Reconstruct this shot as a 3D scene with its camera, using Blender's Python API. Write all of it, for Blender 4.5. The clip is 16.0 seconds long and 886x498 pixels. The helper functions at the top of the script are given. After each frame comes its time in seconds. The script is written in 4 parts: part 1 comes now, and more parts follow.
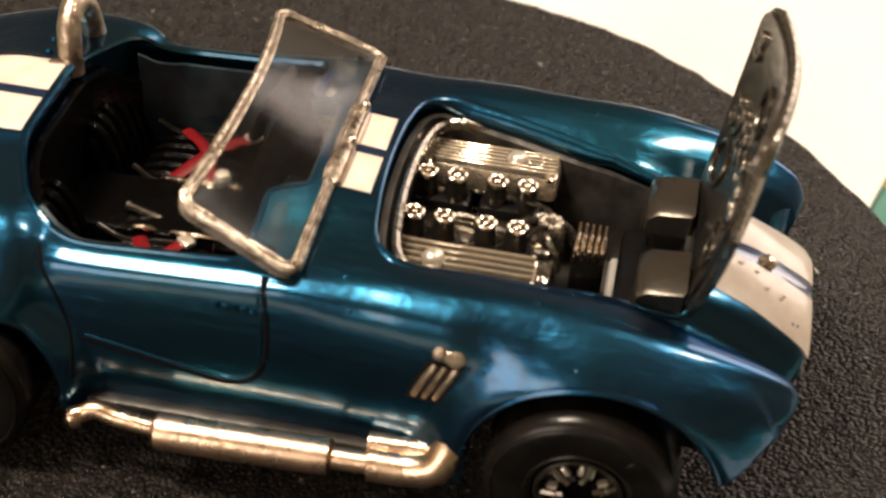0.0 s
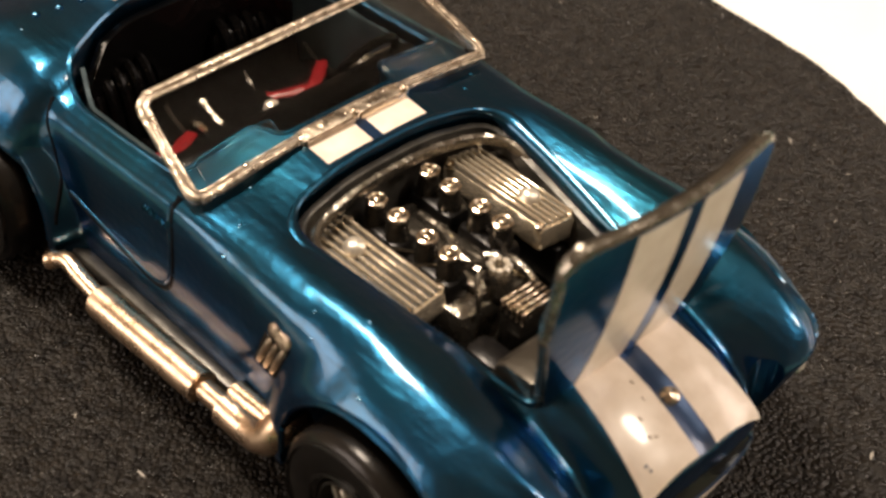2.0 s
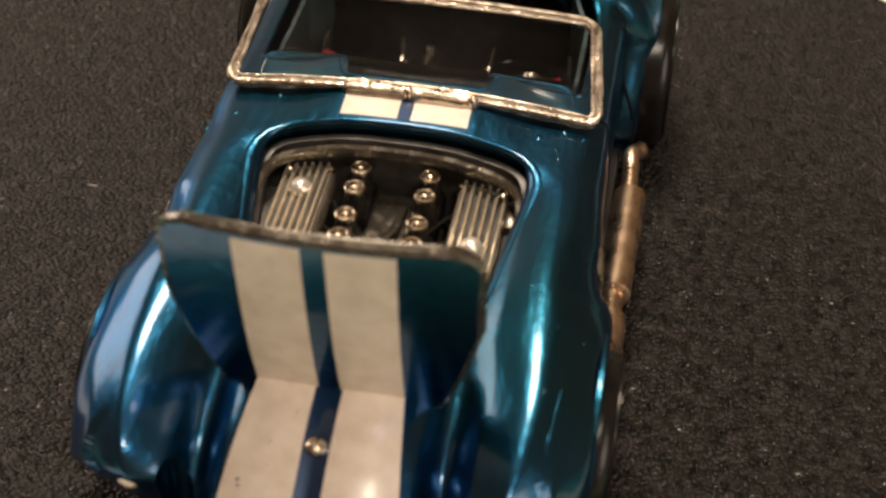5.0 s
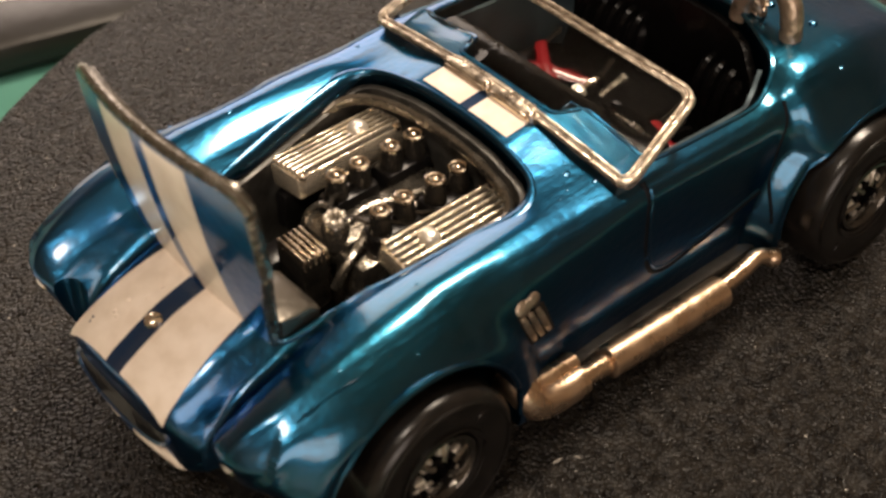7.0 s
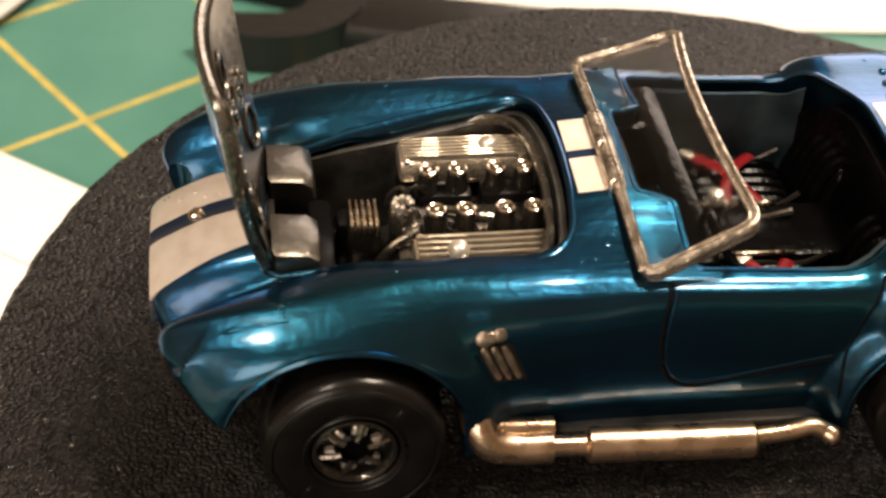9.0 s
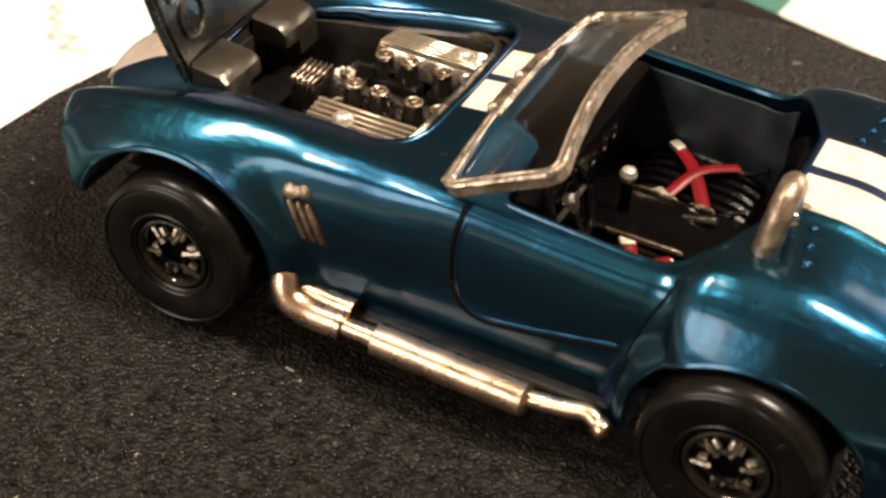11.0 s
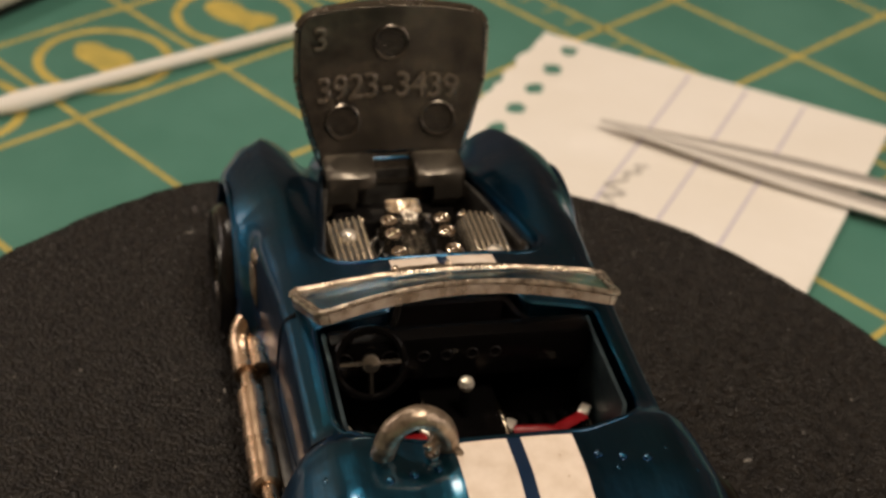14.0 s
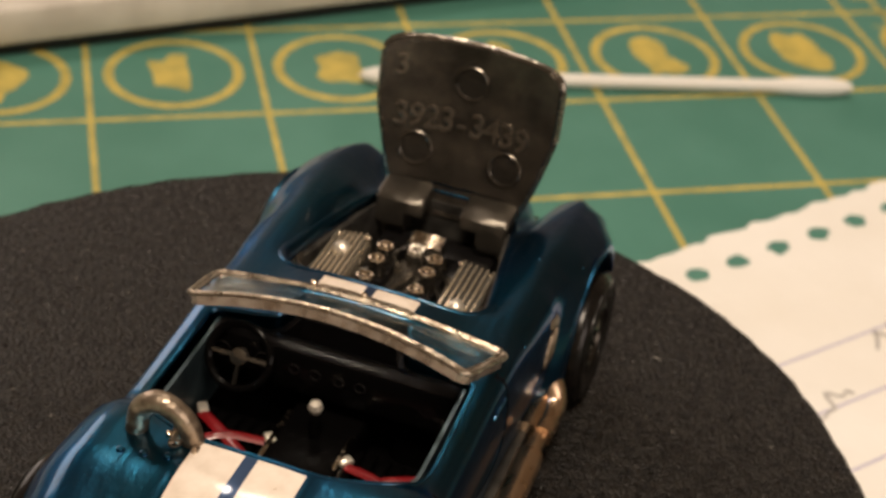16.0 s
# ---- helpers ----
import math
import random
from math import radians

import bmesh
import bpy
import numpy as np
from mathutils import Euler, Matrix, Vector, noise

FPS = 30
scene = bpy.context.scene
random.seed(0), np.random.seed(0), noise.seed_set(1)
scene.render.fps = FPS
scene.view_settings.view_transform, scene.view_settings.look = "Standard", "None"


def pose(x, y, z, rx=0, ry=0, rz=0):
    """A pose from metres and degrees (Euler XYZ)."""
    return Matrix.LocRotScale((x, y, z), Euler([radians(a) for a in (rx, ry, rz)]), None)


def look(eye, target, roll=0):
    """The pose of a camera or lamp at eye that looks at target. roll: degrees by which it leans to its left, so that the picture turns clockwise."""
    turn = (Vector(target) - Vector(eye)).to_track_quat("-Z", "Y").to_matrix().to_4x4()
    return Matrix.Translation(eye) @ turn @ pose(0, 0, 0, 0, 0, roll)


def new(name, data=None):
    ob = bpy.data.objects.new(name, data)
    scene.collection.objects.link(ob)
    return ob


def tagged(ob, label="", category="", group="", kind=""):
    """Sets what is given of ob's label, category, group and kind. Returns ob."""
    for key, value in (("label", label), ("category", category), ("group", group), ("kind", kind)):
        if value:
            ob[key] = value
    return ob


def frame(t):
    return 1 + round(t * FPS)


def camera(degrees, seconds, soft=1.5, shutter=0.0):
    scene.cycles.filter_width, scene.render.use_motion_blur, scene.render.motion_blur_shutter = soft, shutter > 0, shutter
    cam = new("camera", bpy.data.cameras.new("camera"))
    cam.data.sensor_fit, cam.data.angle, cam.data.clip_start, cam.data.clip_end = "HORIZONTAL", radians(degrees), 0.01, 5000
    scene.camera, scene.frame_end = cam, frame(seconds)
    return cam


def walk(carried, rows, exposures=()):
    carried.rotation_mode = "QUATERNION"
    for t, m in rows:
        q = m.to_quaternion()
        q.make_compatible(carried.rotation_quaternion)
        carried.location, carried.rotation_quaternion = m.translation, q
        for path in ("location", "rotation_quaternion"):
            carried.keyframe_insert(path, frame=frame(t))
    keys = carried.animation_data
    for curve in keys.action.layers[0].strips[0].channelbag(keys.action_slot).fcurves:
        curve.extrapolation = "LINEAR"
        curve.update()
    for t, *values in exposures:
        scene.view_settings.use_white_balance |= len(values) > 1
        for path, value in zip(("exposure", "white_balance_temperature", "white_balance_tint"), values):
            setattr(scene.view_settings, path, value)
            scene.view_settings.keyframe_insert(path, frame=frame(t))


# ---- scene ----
# A die-cast toy roadster about 70 mm long on a black foam turntable, over a green cutting mat.
# Lengths below are in millimetres unless a name says otherwise; MM turns them into metres.
MM = 0.001
cam = camera(30.2, 16.0, soft=2.7)
cam.data.dof.use_dof = True
cam.data.dof.focus_distance = 0.116
cam.data.dof.aperture_fstop = 62
PATH = [
    (0, (0.02056, -0.08480, 0.07820), (0.01192, -0.02280, 0.02836), 4.3),
    (0.5, (0.03076, -0.08140, 0.07948), (0.01356, -0.02168, 0.02908), 4.5),
    (1, (0.04276, -0.07544, 0.08052), (0.01720, -0.01980, 0.02904), 4.4),
    (1.5, (0.05416, -0.06724, 0.08048), (0.02080, -0.01676, 0.02816), 4.1),
    (2, (0.06528, -0.05700, 0.08140), (0.02392, -0.01364, 0.02840), 4.1),
    (2.5, (0.07296, -0.04648, 0.08208), (0.02568, -0.01072, 0.02840), 3.5),
    (3, (0.08012, -0.03580, 0.08276), (0.02796, -0.00788, 0.02892), 3.1),
    (3.5, (0.08476, -0.02248, 0.08240), (0.02892, -0.00360, 0.02832), 2.3),
    (4, (0.08764, -0.00872, 0.08244), (0.02944, 0.00044, 0.02836), 1.5),
    (4.5, (0.08860, 0.00548, 0.08252), (0.02968, 0.00492, 0.02840), 1.2),
    (5, (0.08808, 0.01580, 0.08244), (0.02936, 0.00672, 0.02884), 1.7),
    (7.5, (0.05392, 0.07608, 0.08392), (0.02236, 0.02436, 0.03164), -0.8),
    (7.8, (0.04876, 0.08084, 0.08300), (0.02144, 0.02576, 0.03184), -0.7),
    (8, (0.04592, 0.08272, 0.08352), (0.02156, 0.02616, 0.03244), 0.0),
    (10.5, (-0.01744, 0.09368, 0.07656), (-0.00076, 0.03264, 0.02760), 4.0),
    (11, (-0.03260, 0.08916, 0.07668), (-0.00696, 0.03140, 0.02760), 4.2),
    (11.5, (-0.04588, 0.08324, 0.07728), (-0.01216, 0.02952, 0.02856), 4.5),
    (12, (-0.06016, 0.07628, 0.08016), (-0.01840, 0.02800, 0.03196), 4.6),
    (12.5, (-0.07324, 0.06700, 0.08288), (-0.02388, 0.02540, 0.03560), 4.6),
    (13, (-0.08332, 0.05860, 0.08732), (-0.02768, 0.02448, 0.04104), 5.1),
    (13.5, (-0.09396, 0.04528, 0.09096), (-0.03384, 0.01852, 0.04544), 5.5),
    (14, (-0.09988, 0.02872, 0.09040), (-0.03588, 0.01104, 0.04584), 5.3),
    (14.5, (-0.10276, 0.01468, 0.09300), (-0.03732, 0.00568, 0.04784), 6.3),
    (15, (-0.10332, -0.00092, 0.09416), (-0.03752, -0.00092, 0.04864), 6.6),
    (15.5, (-0.10056, -0.01832, 0.09460), (-0.03568, -0.00860, 0.04880), 6.2),
    (16, (-0.09624, -0.03552, 0.09724), (-0.03368, -0.01696, 0.05096), 5.7),
]
EXPOSURES = [(0, 0.3), (2, 0.38), (4, 0.12), (5, 0.05), (7.5, 0.3), (10.5, 0.3), (11.2, 0.62), (12.2, 0.68), (13.5, -0.42), (14.5, -0.72), (16, -0.46)]
walk(cam, [(t, look(e, g, r)) for t, e, g, r in PATH], EXPOSURES)

# ---- world and lamps ----
world = bpy.data.worlds.new("room_air")
scene.world = world
world.use_nodes = True
world.node_tree.nodes["Background"].inputs[0].default_value = (1.0, 0.82, 0.62, 1)
world.node_tree.nodes["Background"].inputs[1].default_value = 0.09


def area_lamp(name, at, aim, size, watts, colour):
    d = bpy.data.lights.new(name, "AREA")
    d.shape, d.size, d.energy, d.color = "DISK", size, watts, colour
    ob = new(name, d)
    ob.matrix_world = look(at, aim)
    return ob


area_lamp("table_lamp_bulb", (-0.19, -0.06, 0.52), (0, 0, 0), 0.14, 3.7, (1.0, 0.83, 0.66))
# unseen front lamp, added for streaks on the shoulders and some light on the nose
area_lamp("added_front_lamp", (0.24, 0.13, 0.48), (0, 0, 0), 0.09, 1.1, (1.0, 0.85, 0.70))


# unseen fill lamps, added in the wall openings to brighten the car's flanks
def side_fill(name, x, y, watts):
    d = bpy.data.lights.new(name, "AREA")
    d.shape, d.size, d.size_y, d.energy, d.color = "RECTANGLE", 1.02, 0.9, watts, (1.0, 0.82, 0.71)
    new(name, d).matrix_world = look((x, y, 0.62), (x, 0, 0.62))


side_fill("north_side_fill", 0.92, 1.51, 14.0)
side_fill("south_side_fill", -0.92, -1.51, 14.0)

# ---- materials ----
def material(name, colour, rough=0.5, metal=0.0, **more):
    """Principled material; more: node inputs by name with underscores."""
    m = bpy.data.materials.new(name)
    m.use_nodes = True
    b = m.node_tree.nodes["Principled BSDF"]
    b.inputs["Base Color"].default_value = (*colour, 1)
    b.inputs["Roughness"].default_value = rough
    b.inputs["Metallic"].default_value = metal
    for k, v in more.items():
        b.inputs[k.replace("_", " ")].default_value = v
    return m


def grain(m, scale, low, high, to="Base Color", detail=4.0, kind="NOISE", spread=(0.35, 0.65)):
    """Noise in object space from low to high, into one input of the material."""
    t = m.node_tree
    b = t.nodes["Principled BSDF"]
    c = t.nodes.new("ShaderNodeTexCoord")
    n = t.nodes.new("ShaderNodeTexNoise")
    n.inputs["Scale"].default_value, n.inputs["Detail"].default_value = scale, detail
    t.links.new(c.outputs["Object"], n.inputs["Vector"])
    r = t.nodes.new("ShaderNodeValToRGB")
    r.color_ramp.elements[0].position, r.color_ramp.elements[1].position = spread
    low4 = (*low, 1) if isinstance(low, tuple) else (low, low, low, 1)
    high4 = (*high, 1) if isinstance(high, tuple) else (high, high, high, 1)
    r.color_ramp.elements[0].color, r.color_ramp.elements[1].color = low4, high4
    t.links.new(n.outputs["Fac"], r.inputs["Fac"])
    t.links.new(r.outputs["Color"], b.inputs[to])
    return m


def relief(m, scale, depth_mm, detail=3.0, cells=False, strength=1.0, stretch=None):
    """Fine bump in object space, laid over any bump that is there."""
    t = m.node_tree
    b = t.nodes["Principled BSDF"]
    c = t.nodes.new("ShaderNodeTexCoord")
    n = t.nodes.new("ShaderNodeTexVoronoi" if cells else "ShaderNodeTexNoise")
    n.inputs["Scale"].default_value = scale
    if not cells:
        n.inputs["Detail"].default_value = detail
    t.links.new(c.outputs["Object"], n.inputs["Vector"])
    u = t.nodes.new("ShaderNodeBump")
    u.invert = cells
    u.inputs["Distance"].default_value, u.inputs["Strength"].default_value = depth_mm * MM, strength
    t.links.new(n.outputs["Distance" if cells else "Fac"], u.inputs["Height"])
    if stretch:
        p = t.nodes.new("ShaderNodeMapping")
        p.inputs["Scale"].default_value = stretch
        t.links.new(c.outputs["Object"], p.inputs["Vector"])
        t.links.new(p.outputs["Vector"], n.inputs["Vector"])
    if b.inputs["Normal"].is_linked:
        t.links.new(b.inputs["Normal"].links[0].from_socket, u.inputs["Normal"])
    t.links.new(u.outputs["Normal"], b.inputs["Normal"])
    return m


PAINT = material("candy_blue_paint", (0.006, 0.07, 0.15), 0.29, 1.0, Coat_Weight=0.7, Coat_Roughness=0.13, Thin_Film_Thickness=430.0, Thin_Film_IOR=1.45)
PAINT.node_tree.nodes["Principled BSDF"].inputs["Specular Tint"].default_value = (0.28, 0.52, 1.0, 1)
grain(PAINT, 60, (0.0082, 0.074, 0.120), (0.0092, 0.064, 0.150), spread=(0.3, 0.7), detail=2.0)
grain(PAINT, 30, 380.0, 530.0, "Thin Film Thickness", 1.0)
relief(PAINT, 140, 0.06, 1.0)
relief(PAINT, 420, 0.04, 2.0)
relief(PAINT, 1500, 0.035, 2.0)
relief(PAINT, 1.0, 0.045, 2.0, stretch=(170, 1500, 1500))
STRIPE = material("cream_stripe_paint", (0.80, 0.74, 0.66), 0.32, 0.0, Coat_Weight=0.4, Coat_Roughness=0.1)
grain(STRIPE, 700, (0.68, 0.58, 0.48), (0.78, 0.685, 0.59))
NAVY = material("navy_gap_paint", (0.006, 0.03, 0.085), 0.3, 0.5, Coat_Weight=1.0, Coat_Roughness=0.08)
CHROME = material("worn_chrome", (0.70, 0.59, 0.46), 0.22, 1.0)
grain(CHROME, 1500, 0.10, 0.30, "Roughness")
relief(CHROME, 1300, 0.07, 3.0)
COVER = material("bright_valve_cover", (0.86, 0.75, 0.58), 0.2, 0.82)
relief(COVER, 1100, 0.09, 3.0)
FRAME = material("dull_silver_frame", (0.50, 0.43, 0.34), 0.36, 0.9)
grain(FRAME, 1100, (0.16, 0.13, 0.10), (0.62, 0.53, 0.42), detail=5.0, spread=(0.32, 0.6))
grain(FRAME, 600, 0.24, 0.45, "Roughness")
relief(FRAME, 500, 0.10, 4.0)
relief(FRAME, 1500, 0.13, 4.0)
relief(FRAME, 3200, 0.05, 2.0)
GROOVE = material("milky_plastic_edge", (0.5, 0.42, 0.34), 0.26, 0.25, Transmission_Weight=0.55, IOR=1.3)
grain(GROOVE, 700, (0.27, 0.20, 0.14), (0.60, 0.51, 0.42), detail=5.0)
relief(GROOVE, 500, 0.12)
relief(GROOVE, 1700, 0.08)
HOOP = material("silver_hoop_paint", (0.37, 0.295, 0.225), 0.36, 0.85)
grain(HOOP, 900, (0.20, 0.155, 0.115), (0.46, 0.37, 0.28), detail=4.0)
relief(HOOP, 600, 0.06)
relief(HOOP, 1500, 0.12)
PIPE = material("bronzed_chrome", (0.74, 0.54, 0.37), 0.25, 1.0)
grain(PIPE, 500, 0.22, 0.36, "Roughness")
relief(PIPE, 500, 0.03, 2.0)
relief(PIPE, 1500, 0.035, 3.0)
ENGINE = material("dark_plated_plastic", (0.20, 0.18, 0.15), 0.3, 0.9)
grain(ENGINE, 900, 0.12, 0.34, "Roughness")
relief(ENGINE, 1100, 0.10)
STACK = material("blackened_stack", (0.06, 0.054, 0.046), 0.18, 0.8)
relief(STACK, 1100, 0.08)
BAY = material("grey_engine_bay", (0.06, 0.056, 0.05), 0.4, 0.5)
grain(BAY, 500, (0.035, 0.033, 0.03), (0.10, 0.095, 0.085))
relief(BAY, 800, 0.08)
DARK = material("black_plastic", (0.006, 0.0055, 0.0055), 0.3, 0.0, Specular_IOR_Level=0.22)
relief(DARK, 900, 0.04)
SEAM = material("seam_black", (0.003, 0.004, 0.006), 0.6, 0.0, Specular_IOR_Level=0.08)
# paler than the hood underside: the digits' edge glints are put into the colour
NUMBER = material("lightened_cast_number", (0.25, 0.225, 0.19), 0.26, 0.95)
ARM = material("dark_cast_hinge", (0.11, 0.099, 0.083), 0.34, 0.85)
relief(ARM, 900, 0.08)
INSIDE = material("glossy_black_interior", (0.0022, 0.0020, 0.0020), 0.2, 0.0, Specular_IOR_Level=0.08)
relief(INSIDE, 500, 0.12, 3.0)
relief(INSIDE, 1500, 0.06, 3.0)
CARD = material("dull_inner_door", (0.030, 0.050, 0.060), 0.42, 0.55)
grain(CARD, 300, (0.016, 0.028, 0.036), (0.05, 0.075, 0.085), detail=4.0)
relief(CARD, 500, 0.10)
HOODIN = material("grey_hood_underside", (0.12, 0.11, 0.095), 0.26, 0.85)
grain(HOODIN, 420, (0.062, 0.056, 0.047), (0.132, 0.117, 0.097))
relief(HOODIN, 900, 0.05)
RUBBER = material("black_tyre_rubber", (0.008, 0.007, 0.006), 0.26, 0.0, Specular_IOR_Level=0.3)
grain(RUBBER, 500, (0.004, 0.0035, 0.003), (0.009, 0.0075, 0.0065))
relief(RUBBER, 500, 0.06)
RED = material("red_belt_paint", (0.16, 0.0035, 0.006), 0.35, 0.0, Coat_Weight=0.5)
SILVER = material("silver_paint", (0.74, 0.68, 0.58), 0.3, 0.7)
relief(SILVER, 1800, 0.05)
LENS = material("headlamp_lens", (0.66, 0.60, 0.52), 0.15, 0.3, Coat_Weight=1.0)
GLASS = material("clear_screen_plastic", (0.93, 0.93, 0.90), 0.08, 0.0, Transmission_Weight=1.0, IOR=1.15, Coat_Weight=0.15, Coat_Roughness=0.14)
grain(GLASS, 420, 0.03, 0.16, "Roughness", 5.0)
relief(GLASS, 240, 0.10, 4.0)
relief(GLASS, 1300, 0.012, 3.0)
FOAM = material("black_foam_sheet", (0.012, 0.011, 0.010), 0.5, 0.0, Specular_IOR_Level=0.3)
# fine speckle: the glints of the foam's grain are put into its colour
grain(FOAM, 800, (0.0026, 0.0022, 0.0019), (0.0170, 0.0147, 0.0122), detail=7.0, spread=(0.36, 0.66))
grain(FOAM, 1500, 0.2, 0.6, "Roughness", 3.0)
relief(FOAM, 3000, 0.32, cells=True)
relief(FOAM, 1000, 0.03, 2.0)
relief(FOAM, 60, 0.2, 2.0)
DUST = material("pale_dust", (0.28, 0.26, 0.23), 0.9)
MAT = material("green_mat_vinyl", (0.05, 0.24, 0.17), 0.55)
grain(MAT, 60, (0.066, 0.205, 0.158), (0.086, 0.240, 0.190))
relief(MAT, 1500, 0.05)
YELLOW = material("yellow_mat_print", (0.55, 0.43, 0.09), 0.55)
grain(YELLOW, 300, (0.40, 0.34, 0.09), (0.60, 0.47, 0.11))
PAPER = material("notebook_paper", (0.86, 0.82, 0.76), 0.8)
grain(PAPER, 40, (0.83, 0.79, 0.72), (0.88, 0.85, 0.80))
relief(PAPER, 90, 0.6)
INK = material("pale_violet_ink", (0.50, 0.47, 0.60), 0.8)
PENCIL = material("grey_pencil", (0.45, 0.43, 0.41), 0.8)
COTTON = material("white_cotton", (0.82, 0.79, 0.74), 0.9)
relief(COTTON, 1400, 0.15)
STEEL = material("brushed_steel", (0.62, 0.59, 0.55), 0.5, 0.6)
BLACKIRON = material("black_oxide_steel", (0.03, 0.028, 0.026), 0.38, 0.6)
relief(BLACKIRON, 600, 0.08)
BOARD = material("off_white_board", (0.55, 0.51, 0.44), 0.6)
grain(BOARD, 120, (0.48, 0.44, 0.38), (0.60, 0.56, 0.49))
WOOD = material("dark_table_wood", (0.09, 0.05, 0.03), 0.45)
grain(WOOD, 12, (0.05, 0.028, 0.016), (0.13, 0.075, 0.045))
PLASTER = material("warm_wall_plaster", (0.55, 0.48, 0.38), 0.85)
grain(PLASTER, 3, (0.50, 0.43, 0.33), (0.58, 0.51, 0.41))

# ---- building helpers ----
def shade(me, angle=40):
    me.shade_smooth()
    me.set_sharp_from_angle(angle=radians(angle))


def part(name, bm, mat, parent=None, label="", angle=40, unit=MM):
    """Links a bmesh, in millimetres, as one mesh object under a thing or part."""
    me = bpy.data.meshes.new(name)
    bmesh.ops.recalc_face_normals(bm, faces=bm.faces[:])
    bm.to_mesh(me)
    bm.free()
    me.transform(Matrix.Scale(unit, 4))
    me.materials.append(mat)
    shade(me, angle)
    ob = new(name, me)
    ob.parent = parent
    return tagged(ob, label)


def thing(name, label, category, group="", kind=""):
    return tagged(new(name), label, category, group, kind)


def box(bm, lo, hi, round_mm=0.0, m=None, segments=2):
    r = bmesh.ops.create_cube(bm, size=1)
    size = [b - a for a, b in zip(lo, hi)]
    mid = [(a + b) / 2 for a, b in zip(lo, hi)]
    bmesh.ops.transform(bm, verts=r["verts"], matrix=Matrix.Translation(mid) @ Matrix.Diagonal((*size, 1)))
    vs = r["verts"]
    if round_mm:
        es = list({e for v in vs for e in v.link_edges})
        out = bmesh.ops.bevel(bm, geom=es, offset=round_mm, segments=segments, affect="EDGES", profile=0.5)
        vs = list({v for f in out["faces"] for v in f.verts} | {v for v in vs if v.is_valid})
    if m is not None:
        bmesh.ops.transform(bm, verts=[v for v in vs if v.is_valid], matrix=m)
    return bm


def rings(bm, loops, closed=True, cap=True):
    """Skins a list of equal point loops; closed: each loop is a ring."""
    vs = [[bm.verts.new(p) for p in loop] for loop in loops]
    n = len(loops[0])
    for a, b in zip(vs, vs[1:]):
        for i in range(n if closed else n - 1):
            bm.faces.new((a[i], a[(i + 1) % n], b[(i + 1) % n], b[i]))
    if cap and closed:
        bm.faces.new(vs[0])
        bm.faces.new(vs[-1])
    return bm


def smooth_path(pts, per=6, closed=False):
    """Catmull-Rom through points."""
    p = [Vector(q) for q in pts]
    n = len(p)
    out = []
    for i in range(n if closed else n - 1):
        a, b = p[i], p[(i + 1) % n]
        before = p[i - 1] if (closed or i > 0) else a * 2 - b
        after = p[(i + 2) % n] if (closed or i + 2 < n) else b * 2 - a
        for k in range(per):
            u = k / per
            out.append(0.5 * ((2 * a) + (b - before) * u + (2 * before - 5 * a + 4 * b - after) * u * u
                              + (3 * a - before - 3 * b + after) * u ** 3))
    if not closed:
        out.append(p[-1])
    return out


def tube(bm, pts, radius, sides=10, closed=False, flat=1.0):
    """A tube along points; radius a number or one a point."""
    p = [Vector(q) for q in pts]
    n = len(p)
    rad = radius if isinstance(radius, (list, tuple)) else [radius] * n
    up = Vector((0.0, 0.0, 1.0))
    loops = []
    for i in range(n):
        d = (p[(i + 1) % n] - p[i - 1]) if closed else (p[min(i + 1, n - 1)] - p[max(i - 1, 0)])
        d.normalize()
        s = d.cross(up)
        if s.length < 0.2:
            s = d.cross(Vector((1, 0, 0)))
        s.normalize()
        w = s.cross(d).normalized()
        loops.append([p[i] + (s * math.cos(a) + w * math.sin(a) * flat) * rad[i] for a in
                      [2 * math.pi * k / sides for k in range(sides)]])
    if closed:
        vs = [[bm.verts.new(q) for q in loop] for loop in loops]
        for i in range(n):
            a, b = vs[i], vs[(i + 1) % n]
            for k in range(sides):
                bm.faces.new((a[k], a[(k + 1) % sides], b[(k + 1) % sides], b[k]))
        return bm
    return rings(bm, loops)


def lathe(bm, profile, m, sides=24):
    """Spins (radius, height) pairs about local z, then places by m."""
    loops = [[m @ Vector((r * math.cos(a), r * math.sin(a), h)) for a in
              [2 * math.pi * k / sides for k in range(sides)]] for r, h in profile]
    return rings(bm, loops)


def prism(bm, outline, z0, z1, m=None):
    lo = [bm.verts.new((x, y, z0)) for x, y in outline]
    hi = [bm.verts.new((x, y, z1)) for x, y in outline]
    n = len(lo)
    bm.faces.new(lo[::-1])
    bm.faces.new(hi)
    for i in range(n):
        bm.faces.new((lo[i], lo[(i + 1) % n], hi[(i + 1) % n], hi[i]))
    if m is not None:
        bmesh.ops.transform(bm, verts=lo + hi, matrix=m)
    return bm


